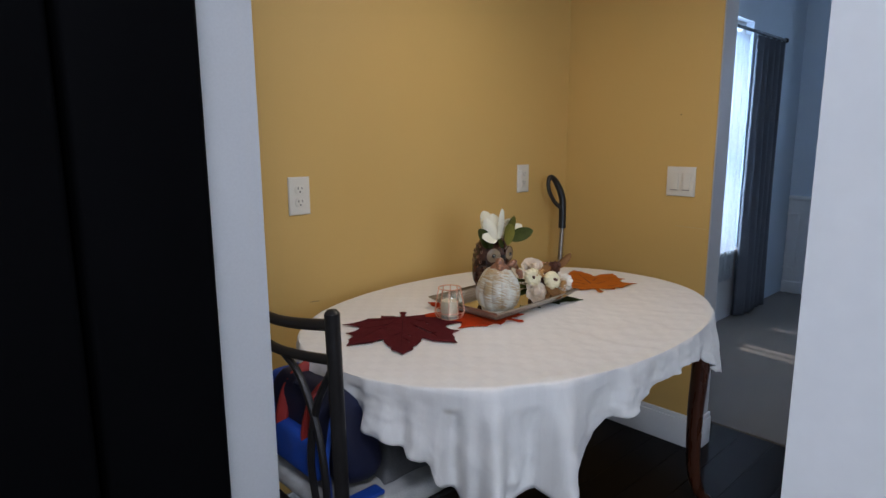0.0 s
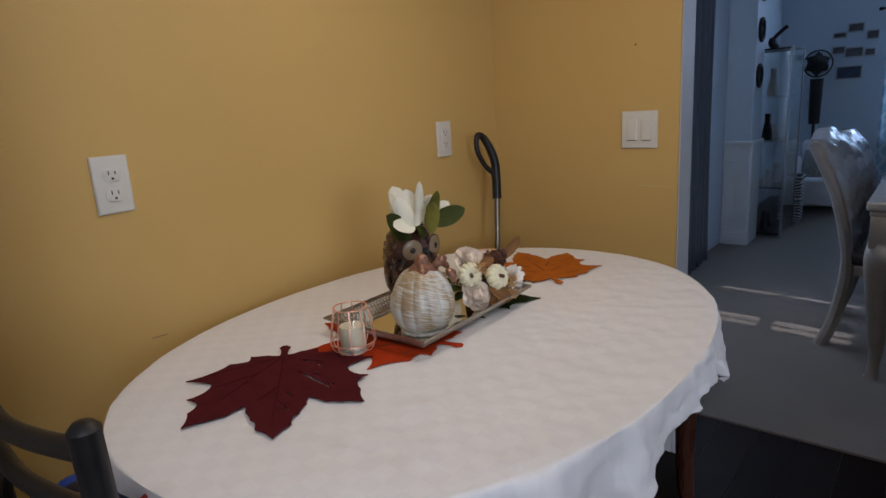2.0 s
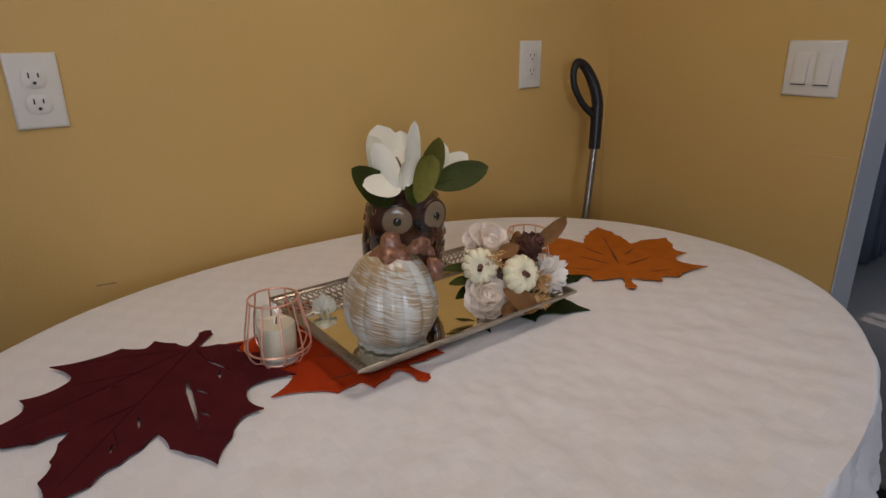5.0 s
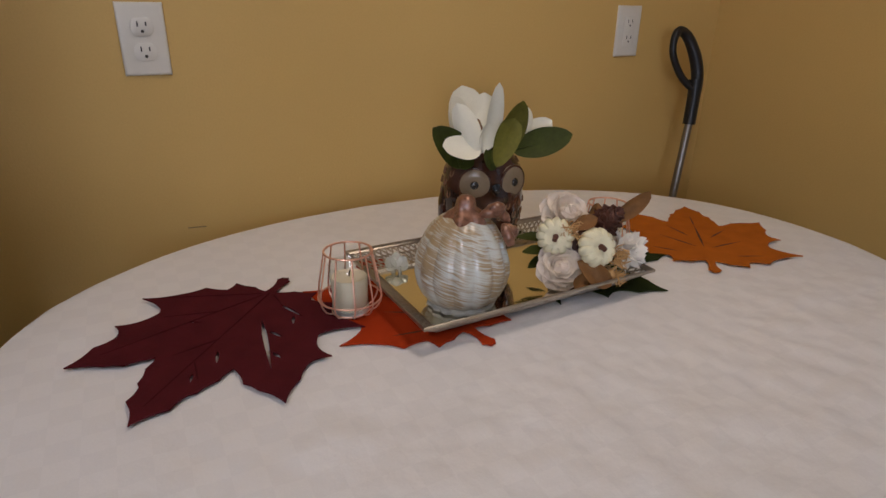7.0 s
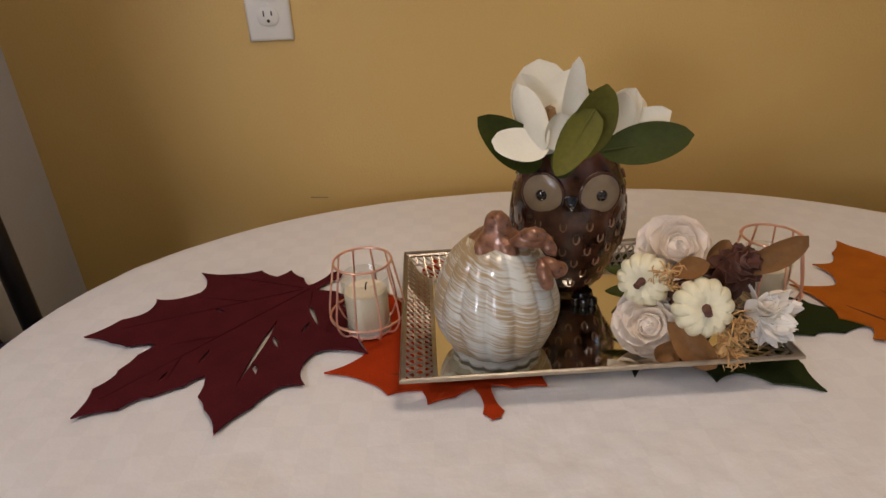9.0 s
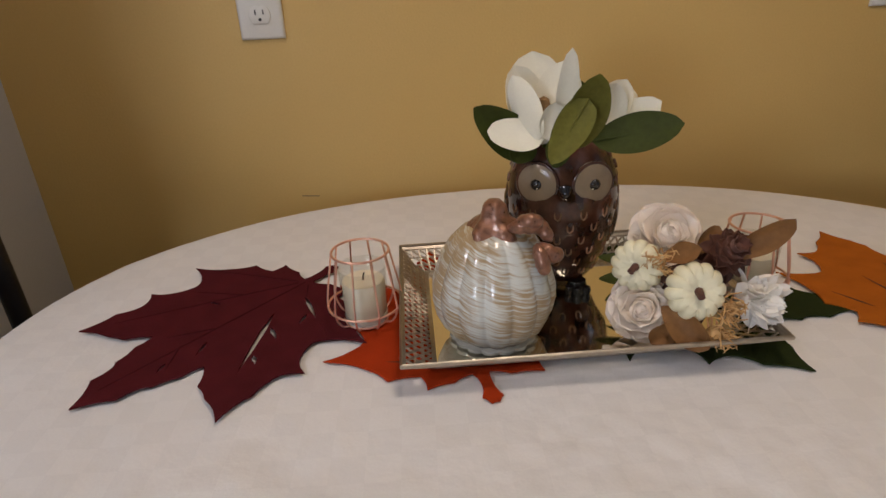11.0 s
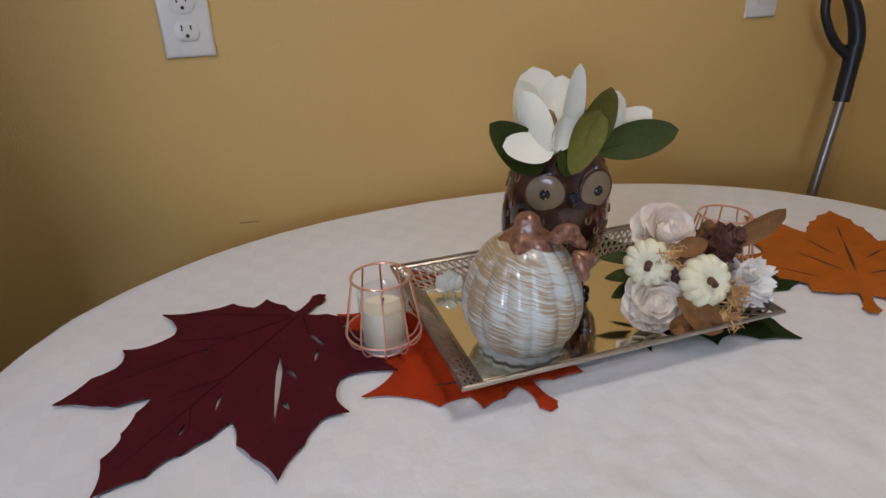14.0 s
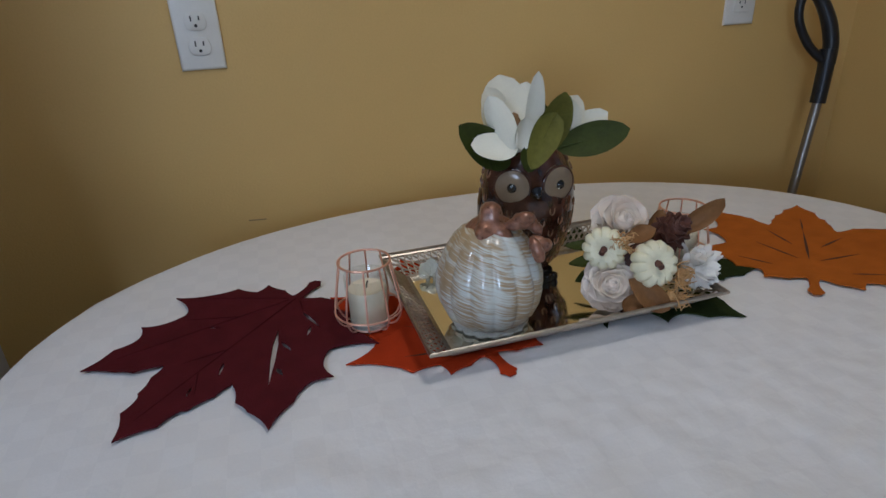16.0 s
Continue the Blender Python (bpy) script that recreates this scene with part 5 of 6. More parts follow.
def window(name, label, m, w, h, bars):
    """Local x across, z up, y into the room negative."""
    ob = thing(name, label, "window", m, kind="structure")
    t = 0.045
    for x0, x1, z0, z1 in ((-w / 2, w / 2, 0, t), (-w / 2, w / 2, h - t, h), (-w / 2, -w / 2 + t, t, h - t), (w / 2 - t, w / 2, t, h - t), (-w / 2 + t, w / 2 - t, h / 2 - 0.02, h / 2 + 0.02)):
        part("window_frame", box(x0, x1, 0.05, 0.10, z0, z1, 0.003), M_WHITE, ob)
    for k in range(1, bars):
        x = -w / 2 + w * k / bars
        part("muntin", box(x - 0.010, x + 0.010, 0.06, 0.09, t, h - t), M_WHITE, ob)
    part("window_sill", box(-w / 2 - 0.03, w / 2 + 0.03, -0.03, 0.0, -0.03, -0.004, 0.004), M_WHITE, ob)
    for z0, z1 in ((t, h / 2 - 0.02), (h / 2 + 0.02, h - t)):
        pane = part("pane", box(-w / 2 + t, w / 2 - t, 0.073, 0.077, z0, z1), M_GLASS, ob)
        pane.visible_shadow = False
    return ob


window("window_1", "white framed dining room window bright with daylight", pose(1.45, 0.0, 0.50), 1.20, 1.50, 2)
window("window_2", "white framed front window behind patterned curtains", pose(5.5, -1.625, 0.60, 0, 0, -90), 1.65, 1.26, 3)
# window_3 is unseen, assumed as the opening for the daylight behind the camera
window("window_3", "unseen white framed kitchen window, assumed for the daylight", pose(-3.2, -4.5, 0.90, 0, 0, 180), 1.20, 1.20, 2)


M_SHEER = fabric("white_sheer", (0.80, 0.84, 0.88), see=0.65)
M_LATTICE = fabric("teal_lattice_fabric", (0.52, 0.66, 0.73), (0.76, 0.83, 0.87), 3.4, 0.6)
M_GREYFAB = fabric("grey_curtain_fabric", (0.17, 0.19, 0.23), see=0.12)


def curtain(parent, name, material, x0, x1, z0, z1, folds, depth, y, label=""):
    """Pleated panel, local x across."""
    bm = bmesh.new()
    n, rows = folds * 10, 14
    grid = []
    for j in range(rows + 1):
        z = z1 + (z0 - z1) * j / rows
        k = 0.6 + 0.4 * j / rows
        grid.append([bm.verts.new((x0 + (x1 - x0) * i / n + 0.006 * math.sin(3.1 * i / 10 + 0.3 * j), y + depth * k * (math.sin(2 * math.pi * i / 10 + 0.5 * math.sin(0.9 * i / 10)) + 0.25 * math.sin(1.3 * i / 10 + 0.2 * j)), z)) for i in range(n + 1)])
    for p, q in zip(grid, grid[1:]):
        for i in range(n):
            bm.faces.new([p[i], p[i + 1], q[i + 1], q[i]])
    ob = part(name, bm, material, parent, label, angle=180)
    s = ob.modifiers.new("thickness", "SOLIDIFY")
    s.thickness = 0.0015
    return ob


def curtain_rod(parent, x0, x1, z, y):
    rod = part("rod", tube([(x0, y, z), (x1, y, z)], 0.010, 10), M_DARKMETAL, parent, "dark metal rod")
    for x in (x0, x1):
        part("finial", lathe([(0, -0.02), (0.016, -0.012), (0.020, 0), (0.016, 0.012), (0, 0.02)], 12, m=Matrix.Translation((x, y, z))), M_DARKMETAL, rod)


c1 = thing("curtain", "grey gathered curtain beside the bright dining room window", "curtain", pose(2.20, -0.045, 0))
curtain(c1, "panel", M_GREYFAB, -0.24, 0.22, 0.03, 1.90, 5, 0.028, -0.02)
curtain_rod(c1, -1.45, 0.26, 1.915, -0.02)
# assumed sheers; the gaps beside them trim the sun to patches on the carpet
c2 = thing("curtain", "white sheer curtain over the dining room window", "curtain", pose(1.45, -0.04, 0))
curtain(c2, "panel", M_SHEER, -0.62, -0.08, 0.30, 1.90, 8, 0.012, 0.015)
curtain(c2, "panel", M_SHEER, 0.06, 0.48, 0.30, 1.90, 8, 0.012, 0.015)
c3 = thing("curtain", "teal and white lattice patterned curtain with light behind", "curtain", pose(5.47, -1.0, 0, 0, 0, -90))
curtain(c3, "panel", M_LATTICE, -0.22, 0.20, 0.10, 1.80, 4, 0.022, -0.02)
curtain_rod(c3, -0.28, 1.50, 1.82, -0.02)
c4 = thing("curtain", "white sheer curtain in the front window", "curtain", pose(5.47, -1.75, 0, 0, 0, -90))
curtain(c4, "panel", M_SHEER, -0.58, 0.60, 0.30, 1.80, 12, 0.012, 0.0)
c5 = thing("curtain", "teal and white lattice patterned curtain with light behind", "curtain", pose(5.47, -2.42, 0, 0, 0, -90))
curtain(c5, "panel", M_LATTICE, -0.10, 0.20, 0.10, 1.80, 4, 0.022, -0.02)


# ---- dining set ----
dt = thing("dining_table", "champagne silver dining table with curved legs and mirrored apron", "table", pose(1.56, -1.69, 0))
hx, hy = 0.83, 0.60
part("tabletop", box(-hx, hx, -hy, hy, 0.725, 0.760, 0.008, seg=3), M_SILVERTOP, dt)
part("edge_moulding", box(-hx + 0.012, hx - 0.012, -hy + 0.012, hy - 0.012, 0.705, 0.7248, 0.005), M_SILVERWOOD, dt)
for sx in (-1, 1):
    for sy in (-1, 1):
        x, y = sx * (hx - 0.065), sy * (hy - 0.065)
        block = part("corner_block", box(x - 0.05, x + 0.05, y - 0.05, y + 0.05, 0.585, 0.7045, 0.004), M_SILVERWOOD, dt)
        line = spline([(x, y, 0.585), (x + sx * 0.015, y + sy * 0.012, 0.52), (x + sx * 0.004, y + sy * 0.004, 0.42), (x - sx * 0.03, y - sy * 0.02, 0.22), (x - sx * 0.01, y - sy * 0.005, 0.08), (x + sx * 0.02, y + sy * 0.012, 0.008)], 6)
        if sx < 0:
            line = spline([(x, y, 0.585), (x - 0.012, y + sy * 0.012, 0.53), (x + 0.02, y + sy * 0.01, 0.42), (x + 0.09, y, 0.22), (x + 0.13, y, 0.10), (x + 0.135, y + sy * 0.01, 0.008)], 6)
        n = len(line)
        part("leg", tube(line, [0.060 - 0.038 * min(1.0, 1.25 * i / n) + (0.004 if i == n - 1 else 0) for i in range(n)], 12), M_SILVERWOOD, dt)
for x0, x1, y0, y1, ax in ((-hx + 0.117, hx - 0.117, hy - 0.10, hy - 0.05, 0), (-hx + 0.117, hx - 0.117, -hy + 0.05, -hy + 0.10, 0), (-hx + 0.05, -hx + 0.10, -hy + 0.117, hy - 0.117, 1), (hx - 0.10, hx - 0.05, -hy + 0.117, hy - 0.117, 1)):
    ap = part("apron", box(x0, x1, y0, y1, 0.60, 0.7045, 0.003), M_SILVERWOOD, dt)
    if ax:
        xf = x0 if x0 < 0 else x1
        part("mirror_panel", box(xf - 0.003, xf + 0.003, y0 + 0.03, y1 - 0.03, 0.617, 0.690), M_CHROME, ap, "mirrored inset")
        for z in (0.609, 0.697):
            part("panel_bead", box(xf - 0.006, xf + 0.004, y0 + 0.02, y1 - 0.02, z - 0.004, z + 0.004, 0.002), M_SILVERWOOD, ap)


def tufted_chair(m):
    """Local +y is the front; the back leans away from it."""
    ob = thing("tufted_chair", "silver vinyl tufted chair with champagne wooden frame at the table", "chair", m, group="silver chairs at the dining table")
    for sx in (-1, 1):
        x = sx * 0.225
        part("back_post", tube(spline([(x, -0.27, 0.0), (x, -0.215, 0.20), (x, -0.195, 0.45), (x, -0.255, 0.75), (x, -0.350, 0.985)], 6), [0.027] * 12 + [0.024] * 13, 8), M_SILVERWOOD, ob)
        part("front_leg", tube(spline([(x, 0.19, 0.42), (x, 0.205, 0.25), (x, 0.20, 0.0)], 6), [0.028 - 0.0009 * i for i in range(13)], 8), M_SILVERWOOD, ob)
    # tufted pad: bulging diamonds between buttons, arched top
    bm = bmesh.new()
    nx, nz = 20, 28
    for side, y0 in ((0, 0.022), (1, -0.030)):
        rows = []
        for j in range(nz + 1):
            v = j / nz
            row = []
            for i in range(nx + 1):
                u = 2 * i / nx - 1
                top = 1.0 + 0.045 * math.cos(u * math.pi / 2) - 0.985
                z = 0.50 + (0.50 + top) * v
                puff = abs(math.sin(math.pi * (u * 2.5 + v * 3)) * math.sin(math.pi * (u * 2.5 - v * 3))) ** 0.5
                edge = min(1, (1 - abs(u)) * 6) * min(1, (1 - v) * 8 + 0.05)
                y = y0 + (0.030 * puff * edge if side == 0 else -0.012 * edge) - 0.20 - 0.14 * v ** 1.6
                row.append(bm.verts.new((0.215 * u, y, z)))
            rows.append(row)
        for p, q in zip(rows, rows[1:]):
            for i in range(nx):
                bm.faces.new([p[i], p[i + 1], q[i + 1], q[i]])
        if side == 0:
            front = rows
    loop = [(0, i) for i in range(nx)] + [(j, nx) for j in range(nz)] + [(nz, i) for i in range(nx, 0, -1)] + [(j, 0) for j in range(nz, 0, -1)]
    for a, b in zip(loop, loop[1:] + loop[:1]):
        bm.faces.new([front[a[0]][a[1]], front[b[0]][b[1]], rows[b[0]][b[1]], rows[a[0]][a[1]]])
    part("tufted_back", bm, M_TUFT, ob, "shiny silver tufted vinyl", angle=60)
    part("top_rail", tube(spline([(-0.225, -0.350, 0.985), (-0.10, -0.360, 1.025), (0, -0.363, 1.035), (0.10, -0.360, 1.025), (0.225, -0.350, 0.985)], 5), 0.020, 10), M_SILVERWOOD, ob)
    part("seat", box(-0.24, 0.24, -0.20, 0.23, 0.425, 0.495, 0.025, seg=4), M_SHADED_SEAT, ob, "dark vinyl seat, deepened by the shade under the table")
    part("seat_rail", box(-0.225, 0.225, -0.19, 0.215, 0.375, 0.424, 0.004), M_SILVERWOOD, ob)
    return ob


first = tufted_chair(pose(1.445, -1.20, 0, 0, 0, 180) @ Matrix.Diagonal((1, 1, 0.93, 1)))
for x in (1.90, 2.33):
    copy_thing(first, pose(x, -1.20, 0, 0, 0, 180) @ Matrix.Diagonal((1, 1, 0.93, 1)))


def host_chair(m):
    """Upholstered chair with a waisted solid back; local +x is its front."""
    ob = thing("host_chair", "mauve grey upholstered host chair with tapered legs", "chair", m, group="host chairs at the dining table")
    bm = bmesh.new()
    rows = []
    prof = [(0.36, 0.205), (0.385, 0.250), (0.43, 0.278), (0.48, 0.282), (0.53, 0.268), (0.60, 0.238), (0.68, 0.222), (0.77, 0.218), (0.815, 0.226), (0.845, 0.252), (0.87, 0.266), (0.955, 0.268), (0.972, 0.255)]
    for z, w in prof:
        k = (z - 0.36) / 0.61
        x = -0.22 - 0.09 * k ** 1.3
        t = 0.045 if z < 0.96 else 0.030
        ringv = []
        for s, f in ((-1, 0), (-0.9, 1), (-0.5, 1.1), (0, 1.15), (0.5, 1.1), (0.9, 1), (1, 0), (0.9, -1), (0.5, -1), (0, -1), (-0.5, -1), (-0.9, -1)):
            ringv.append(bm.verts.new((x + t * f + 0.03 * abs(s) ** 2 * (1 if k > 0.2 else k * 5), s * w, z)))
        rows.append(ringv)
    for p, q in zip(rows, rows[1:]):
        for i in range(12):
            bm.faces.new([p[i], p[(i + 1) % 12], q[(i + 1) % 12], q[i]])
    bm.faces.new(rows[0][::-1])
    bm.faces.new(rows[-1])
    back = part("backrest", bm, M_LILAC, ob, angle=60)
    part("piping", tube(spline([(-0.315, -0.262, 0.955), (-0.33, -0.15, 0.974), (-0.335, 0, 0.977), (-0.33, 0.15, 0.974), (-0.315, 0.262, 0.955)], 6), 0.006, 8), M_LILAC, back)
    part("seat", box(-0.22, 0.26, -0.245, 0.245, 0.36, 0.49, 0.04, seg=4), M_LILAC, ob)
    for sy in (-1, 1):
        part("rear_leg", tube([(-0.21, sy * 0.165, 0.385), (-0.235, sy * 0.18, 0.20), (-0.285, sy * 0.20, 0.0)], [0.026, 0.023, 0.016], 8), M_LILAC, ob, "grey painted wooden leg")
        part("front_leg", tube([(0.22, sy * 0.20, 0.38), (0.225, sy * 0.20, 0.0)], [0.026, 0.016], 8), M_LILAC, ob, "grey painted wooden leg")
    return ob


hc = host_chair(pose(0.845, -1.508, 0, 0, 0, 0) @ Matrix.Diagonal((1, 1, 0.985, 1)))
copy_thing(hc, pose(2.44, -1.56, 0, 0, 0, 180))

# candle on the dining table, and the lamp over it
pc = thing("pillar_candle", "amber pillar candle in a clear glass holder", "candle", pose(1.42, -1.44, 0.76))
part("glass_holder", lathe([(0, 0), (0.055, 0), (0.058, 0.006), (0.02, 0.02), (0.015, 0.06), (0.045, 0.09), (0.062, 0.13), (0.058, 0.132), (0.042, 0.10), (0, 0.095)], 24), M_GLASS, pc, "clear glass holder")
part("candle", lathe([(0, 0.097), (0.040, 0.098), (0.040, 0.235), (0.034, 0.238), (0, 0.232)], 24), mat("amber_wax", (0.75, 0.42, 0.14), 0.5, var=0.1, scale=20), pc)
M_BULB = bpy.data.materials.new("lit_bulb")
M_BULB.use_nodes = True
M_BULB.node_tree.nodes["Principled BSDF"].inputs["Emission Color"].default_value = (1.0, 0.82, 0.55, 1)
M_BULB.node_tree.nodes["Principled BSDF"].inputs["Emission Strength"].default_value = 5.0
pend = thing("pendant_lamp", "lit pendant lamp hanging over the dining table", "lamp", pose(1.42, -1.43, 1.37))
part("shade", lathe([(0.022, 0.115), (0.030, 0.10), (0.060, 0.05), (0.082, 0.0), (0.080, 0.0), (0.056, 0.05), (0.020, 0.112)], 28), M_BULB, pend, "glowing frosted shade")
part("cord", tube([(0, 0, 0.115), (0, 0, HD - 1.37)], 0.004, 6), M_DARKMETAL, pend)

# ---- living corner beyond ----
M_CABMETAL = mat("grey_cabinet_metal", (0.22, 0.23, 0.25), 0.35, 0.6, var=0.1, scale=20)
cab = thing("display_cabinet", "narrow glass display cabinet with dark metal frame and ornaments", "cabinet", pose(3.62, -0.20, 0))
hx, hy, ht = 0.24, 0.16, 1.46
for sx in (-1, 1):
    for sy in (-1, 1):
        part("post", box(sx * hx - 0.008, sx * hx + 0.008, sy * hy - 0.008, sy * hy + 0.008, 0.0, ht), M_CABMETAL, cab)
for z in (0.03, 0.40, 0.76, 1.10, 1.45):
    part("shelf", box(-hx + 0.011, hx - 0.011, -hy + 0.011, hy - 0.011, z - 0.006, z + 0.006), M_GLASS if 0.1 < z < 1.4 else M_DARKMETAL, cab)
for x0, x1, y0, y1 in ((-hx + 0.011, hx - 0.011, -hy - 0.003, -hy + 0.003), (-hx - 0.003, -hx + 0.003, -hy + 0.011, hy - 0.011), (hx - 0.003, hx + 0.003, -hy + 0.011, hy - 0.011)):
    part("glass_pane", box(x0, x1, y0, y1, 0.04, ht - 0.02), M_GLASS, cab)
part("mirror_back", box(-hx + 0.011, hx - 0.011, hy - 0.008, hy - 0.002, 0.04, ht - 0.02), M_MIRROR, cab, "mirrored back panel")
rnd = random.Random(3)
for z in (0.037, 0.407, 0.767, 1.107):
    for x in (-0.12, 0.08):
        r, h = rnd.uniform(0.025, 0.05), rnd.uniform(0.10, 0.22)
        orn = tagged(part("ornament", lathe([(0, 0), (r, 0), (r * 0.9, h * 0.3), (r * 0.5, h * 0.7), (r * 0.6, h), (0, h)], 16), M_DARKMETAL if rnd.random() < 0.6 else M_WHITEVINYL), "small vase ornament standing in the glass cabinet", "ornament", group="ornaments in the cabinet")
        orn.matrix_world = pose(3.62 + x, -0.22 + rnd.uniform(-0.04, 0.04), z)
orn = tagged(part("cabinet_ornament", tube(spline([(0, 0, 0.0), (0.0, 0.03, 0.05), (0.0, 0.0, 0.10), (0, -0.07, 0.16)], 5), [0.03] * 8 + [0.014] * 8, 8), M_DARKMETAL), "dark curved ornament on top of the cabinet", "ornament")
orn.matrix_world = pose(3.55, -0.22, 1.457)
M_ZEBRA = bpy.data.materials.new("zebra_print")
M_ZEBRA.use_nodes = True
nt = M_ZEBRA.node_tree
wv, rp, tc = nt.nodes.new("ShaderNodeTexWave"), nt.nodes.new("ShaderNodeValToRGB"), nt.nodes.new("ShaderNodeTexCoord")
wv.bands_direction = "Z"
for key, value in (("Scale", 12), ("Distortion", 9), ("Detail", 2), ("Detail Scale", 0.8)):
    wv.inputs[key].default_value = value
rp.color_ramp.interpolation = "CONSTANT"
rp.color_ramp.elements[1].position = 0.5
rp.color_ramp.elements[0].color, rp.color_ramp.elements[1].color = (0.015, 0.015, 0.017, 1), (0.55, 0.54, 0.53, 1)
nt.links.new(tc.outputs["Object"], wv.inputs[0])
nt.links.new(wv.outputs[1], rp.inputs[0])
nt.links.new(rp.outputs[0], nt.nodes["Principled BSDF"].inputs["Base Color"])
nt.nodes["Principled BSDF"].inputs["Roughness"].default_value = 0.8
ott = thing("storage_ottoman", "zebra print storage ottoman on the carpet", "ottoman", pose(4.12, -0.30, 0))
part("body", box(-0.085, 0.085, -0.085, 0.085, 0.008, 0.36, 0.02, seg=3), M_ZEBRA, ott)
part("lid", box(-0.088, 0.088, -0.088, 0.088, 0.362, 0.42, 0.015, seg=3), M_ZEBRA, ott)
arm = thing("armchair", "white vinyl armchair with low dark feet", "armchair", pose(4.75, -0.42, 0, 0, 0, -90) @ Matrix.Diagonal((0.64, 1, 0.80, 1)))
part("seat", box(-0.28, 0.28, -0.30, 0.30, 0.10, 0.42, 0.05, seg=4), M_WHITEVINYL, arm)
part("backrest", box(-0.32, 0.32, 0.22, 0.38, 0.30, 0.80, 0.06, seg=4), M_WHITEVINYL, arm)
for sx in (-1, 1):
    part("armrest", box(sx * 0.36 - 0.07, sx * 0.36 + 0.07, -0.30, 0.36, 0.10, 0.60, 0.06, seg=4), M_WHITEVINYL, arm)
    for y in (-0.24, 0.28):
        part("foot", box(sx * 0.32 - 0.03, sx * 0.32 + 0.03, y - 0.03, y + 0.03, 0.006, 0.10), M_DARKMETAL, arm)
M_SEQUIN = mat("silver_sequins", (0.62, 0.65, 0.70), 0.25, 0.35, var=0.5, scale=90, bump=0.9, fine=260)
cushion = thing("cushion", "silver sequin cushion leaning on the white armchair", "cushion", pose(4.46, -0.45, 0.352, 0, -28, 20))
bm = bmesh.new()
rows = []
for side in (1, -1):
    rows.append([[bm.verts.new((side * 0.05 * (max(0, 1 - u ** 4) * max(0, 1 - v ** 4)) ** 0.5, 0.15 * u * (1 - 0.06 * v * v), 0.15 + 0.15 * v * (1 - 0.06 * u * u))) for u in [i / 6 - 1 for i in range(13)]] for v in [j / 6 - 1 for j in range(13)]])
for grid in rows:
    for p, q in zip(grid, grid[1:]):
        for i in range(12):
            bm.faces.new([p[i], p[i + 1], q[i + 1], q[i]])
bmesh.ops.remove_doubles(bm, verts=bm.verts, dist=0.0005)
part("cover", bm, M_SEQUIN, cushion, angle=180)
part("seam", tube([(0, 0.141 * u, 0.15 + 0.141 * v) for u, v in ((-1, -1), (0, -1.05), (1, -1), (1.05, 0), (1, 1), (0, 1.05), (-1, 1), (-1.05, 0))], 0.004, 6, closed=True), M_GREYCURT, cushion, "grey piped seam")
fan = thing("floor_fan", "black pedestal fan standing by the far wall", "fan", pose(5.30, -0.26, 0))
part("base", lathe([(0, 0.006), (0.16, 0.006), (0.16, 0.02), (0.04, 0.04), (0, 0.045)], 28), M_BLACK, fan)
part("pole", tube([(0, 0, 0.03), (0, 0, 0.80)], 0.014, 10), M_BLACK, fan)
part("column", tube([(0, 0, 0.78), (-0.01, 0, 1.22)], [0.05, 0.06], 14), M_BLACK, fan)
m = Matrix.Translation((-0.06, 0, 1.36)) @ Matrix.Rotation(radians(-90), 4, "Y") @ Matrix.Rotation(radians(25), 4, "X")
part("motor", lathe([(0, -0.09), (0.06, -0.08), (0.07, 0), (0.05, 0.03), (0, 0.04)], 18, m=m), M_BLACK, fan)
cage = part("cage_ring", tube([m @ Vector(p) for p in ring(0.125, 0.03)], 0.008, 8, closed=True), M_BLACK, fan)
for k in range(32):
    a = 2 * math.pi * k / 32
    part("cage_wire", tube([m @ Vector((r * math.cos(a), r * math.sin(a), z)) for r, z in ((0.03, 0.085), (0.08, 0.075), (0.125, 0.03))], 0.004, 5), M_BLACK, cage)
for k in range(6):
    part("fan_blade", blade(0.118, 0.060, 0.004, 0.2, 0.15, 6, 4, m @ Matrix.Rotation(math.pi / 3 * k, 4, "Z") @ Matrix.Rotation(0.3, 4, "X")), M_BLACK, fan)

M_PHOTO = mat("dim_photo_print", (0.10, 0.09, 0.10), 0.4, var=0.6, scale=14, bump=0)
M_MAT = mat("pale_picture_mat", (0.45, 0.47, 0.50), 0.7, var=0.05, bump=0)


def picture(x, y, z, w, h, m_inner):
    ob = thing("picture_frame", "small framed print on the pale blue far wall", "picture", pose(x, y, z), group="pictures on the far wall")
    for y0, y1, z0, z1 in ((-w / 2, w / 2, -h / 2, -h / 2 + 0.012), (-w / 2, w / 2, h / 2 - 0.012, h / 2), (-w / 2, -w / 2 + 0.012, -h / 2 + 0.012, h / 2 - 0.012), (w / 2 - 0.012, w / 2, -h / 2 + 0.012, h / 2 - 0.012)):
        part("frame_bar", box(-0.018, -0.001, y0, y1, z0, z1, 0.002), M_MAT, ob)
    part("print", box(-0.008, -0.002, -w / 2 + 0.012, w / 2 - 0.012, -h / 2 + 0.012, h / 2 - 0.012), m_inner, ob)


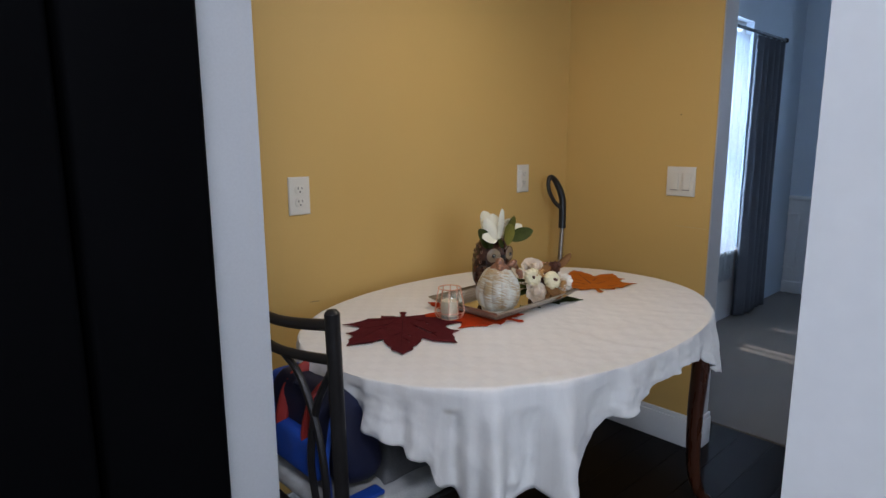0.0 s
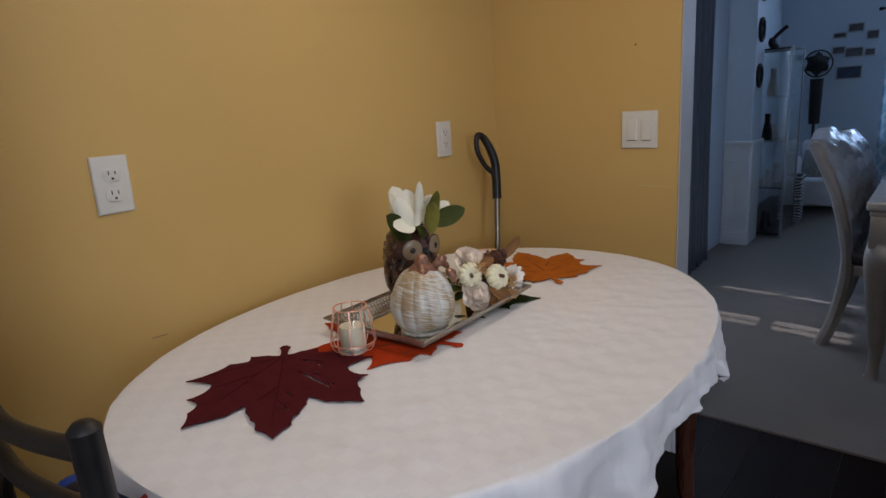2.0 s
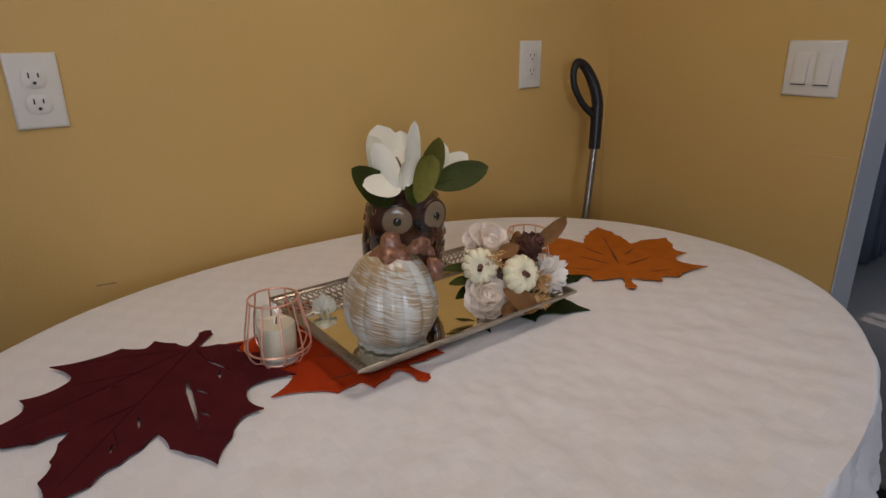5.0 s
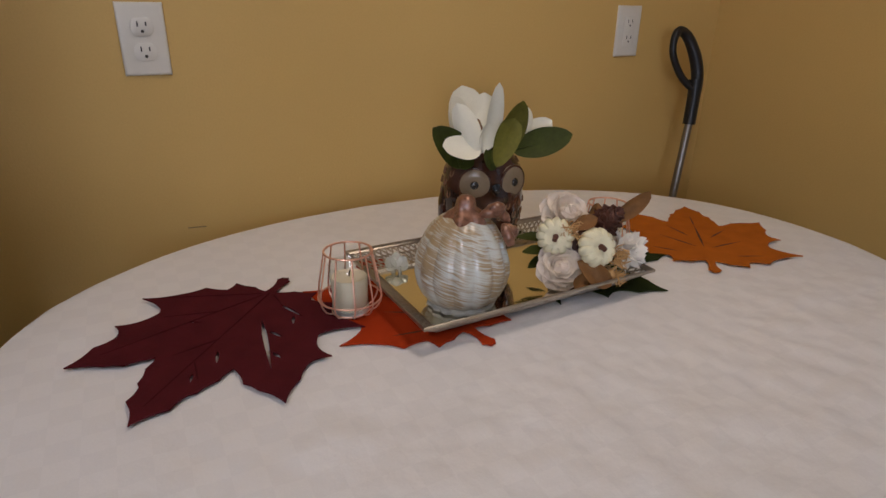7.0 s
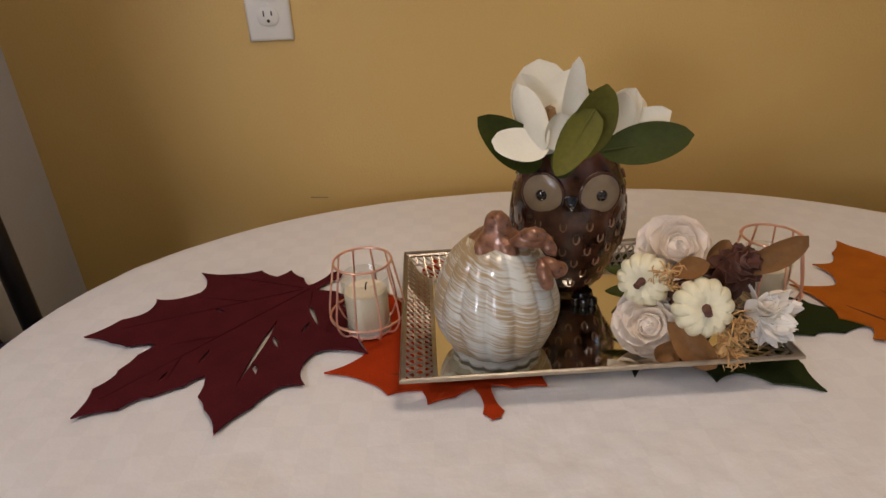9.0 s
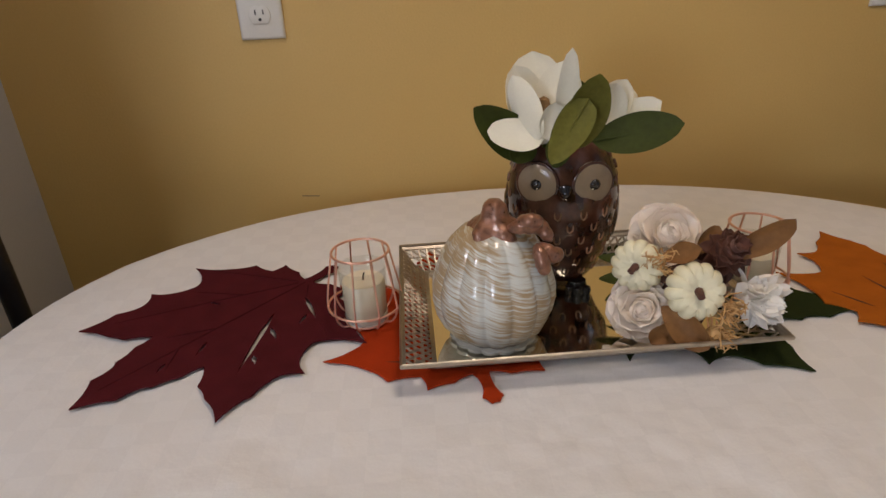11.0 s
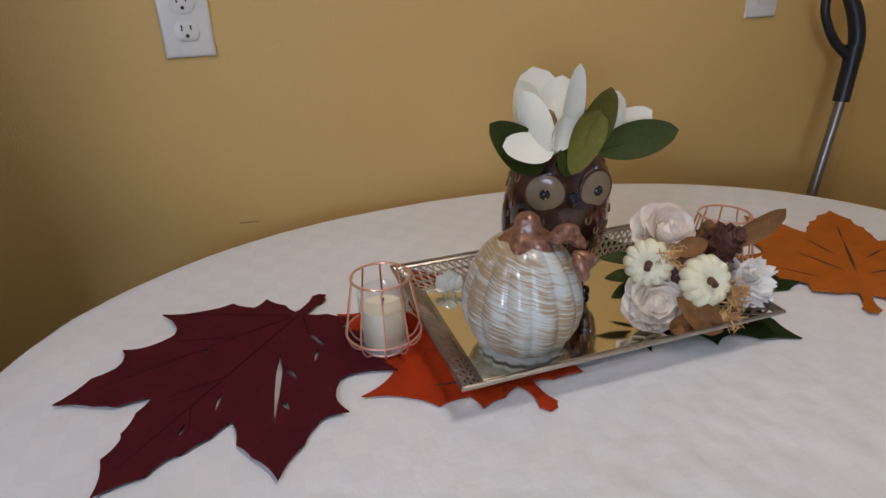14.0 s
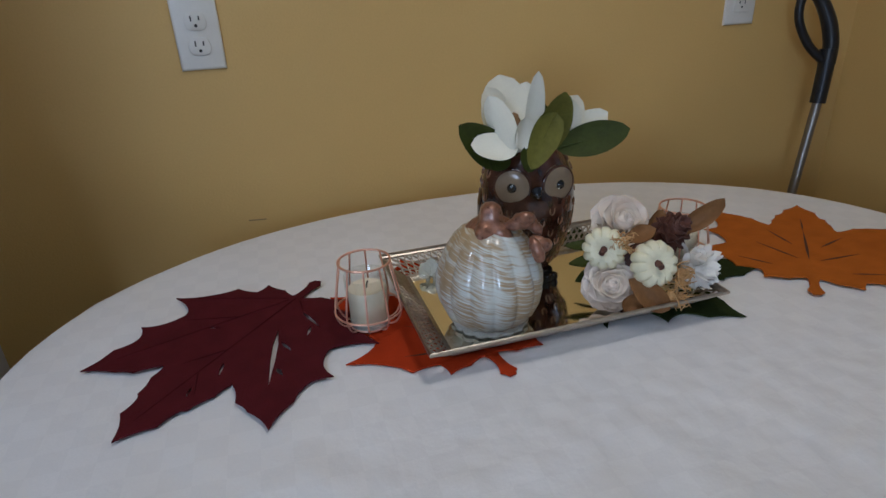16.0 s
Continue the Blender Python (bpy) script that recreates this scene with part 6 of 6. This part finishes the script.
for y, z, w, h in ((-0.40, 1.62, 0.12, 0.06), (-0.53, 1.68, 0.14, 0.09), (-0.67, 1.60, 0.11, 0.09), (-0.40, 1.48, 0.12, 0.08), (-0.53, 1.45, 0.16, 0.10), (-0.66, 1.44, 0.10, 0.08)):
    picture(5.5, y, z, w, h, M_PHOTO)
picture(5.5, -0.50, 1.26, 0.22, 0.13, mat("dim_blue_print", (0.07, 0.085, 0.14), 0.5, var=0.4, scale=16, bump=0))
for x, z in ((3.17, 1.86), (3.17, 1.58), (3.17, 1.26)):
    ob = thing("round_frame", "small oval black frame hung on the wall pier", "picture", pose(x, -0.186, z), group="oval frames on the pier")
    part("rim", tube([(0.055 * math.cos(t), -0.010, 0.075 * math.sin(t)) for t in [2 * math.pi * i / 28 for i in range(28)]], 0.014, 8, closed=True), M_BLACK, ob)
    part("face", lathe([(0, 0.006), (0.048, 0.004), (0.048, 0), (0, 0)], 24, m=Matrix.Rotation(radians(90), 4, "X") @ Matrix.Diagonal((1, 1.35, 1, 1))), M_MAT, ob)

# ---- marks on the yellow walls ----
sc = tagged(part("wall_scuff", box(-0.016, 0.016, -0.0012, -0.0002, -0.0011, 0.0011, 0.0004), mat("scuff_grey", (0.27, 0.20, 0.09), 0.8)), "faint grey scuff line on the yellow wall", "scuff", kind="structure")
sc.matrix_world = pose(-1.325, 0, 0.742, 0, 3, 0)

sc = tagged(part("wall_scuff", box(-0.0012, -0.0002, -0.060, 0.060, -0.0009, 0.0009, 0.0003), mat("pale_scuff", (0.60, 0.47, 0.24), 0.8)), "thin pale scratch along the yellow wall", "scuff", kind="structure")
sc.matrix_world = pose(0, -0.590, 0.903, 1.5, 0, 0)
hole = tagged(part("nail_hole", lathe([(0.0022, 0.0), (0.0026, 0.0008), (0.0012, 0.0006), (0, 0.0002)], 12), M_SLOT), "small dark nail hole in the yellow wall", "nail hole", kind="structure")
hole.matrix_world = pose(-0.0003, -0.525, 1.334, 0, -90, 0)

# ---- floor planks ----
me_plank = {}
for ln in (0.9, 1.2):
    bm = box(-ln / 2 + 0.0008, ln / 2 - 0.0008, -0.0622, 0.0622, -0.0058, 0.0, 0.0012, seg=1)
    me = bpy.data.meshes.new("plank")
    finish(bm, False).to_mesh(me)
    bm.free()
    me.materials.append(M_FLOOR)
    me_plank[ln] = me
rnd = random.Random(11)
for row in range(20):
    y = -0.0625 - row * 0.125
    right = 0.288
    while right > -2.9:
        ln = rnd.choice((0.9, 1.2))
        ob = new("plank", me_plank[ln])
        ob.parent = floor
        ob.location = (right - ln / 2, y, rnd.uniform(-0.0006, 0))
        right -= ln
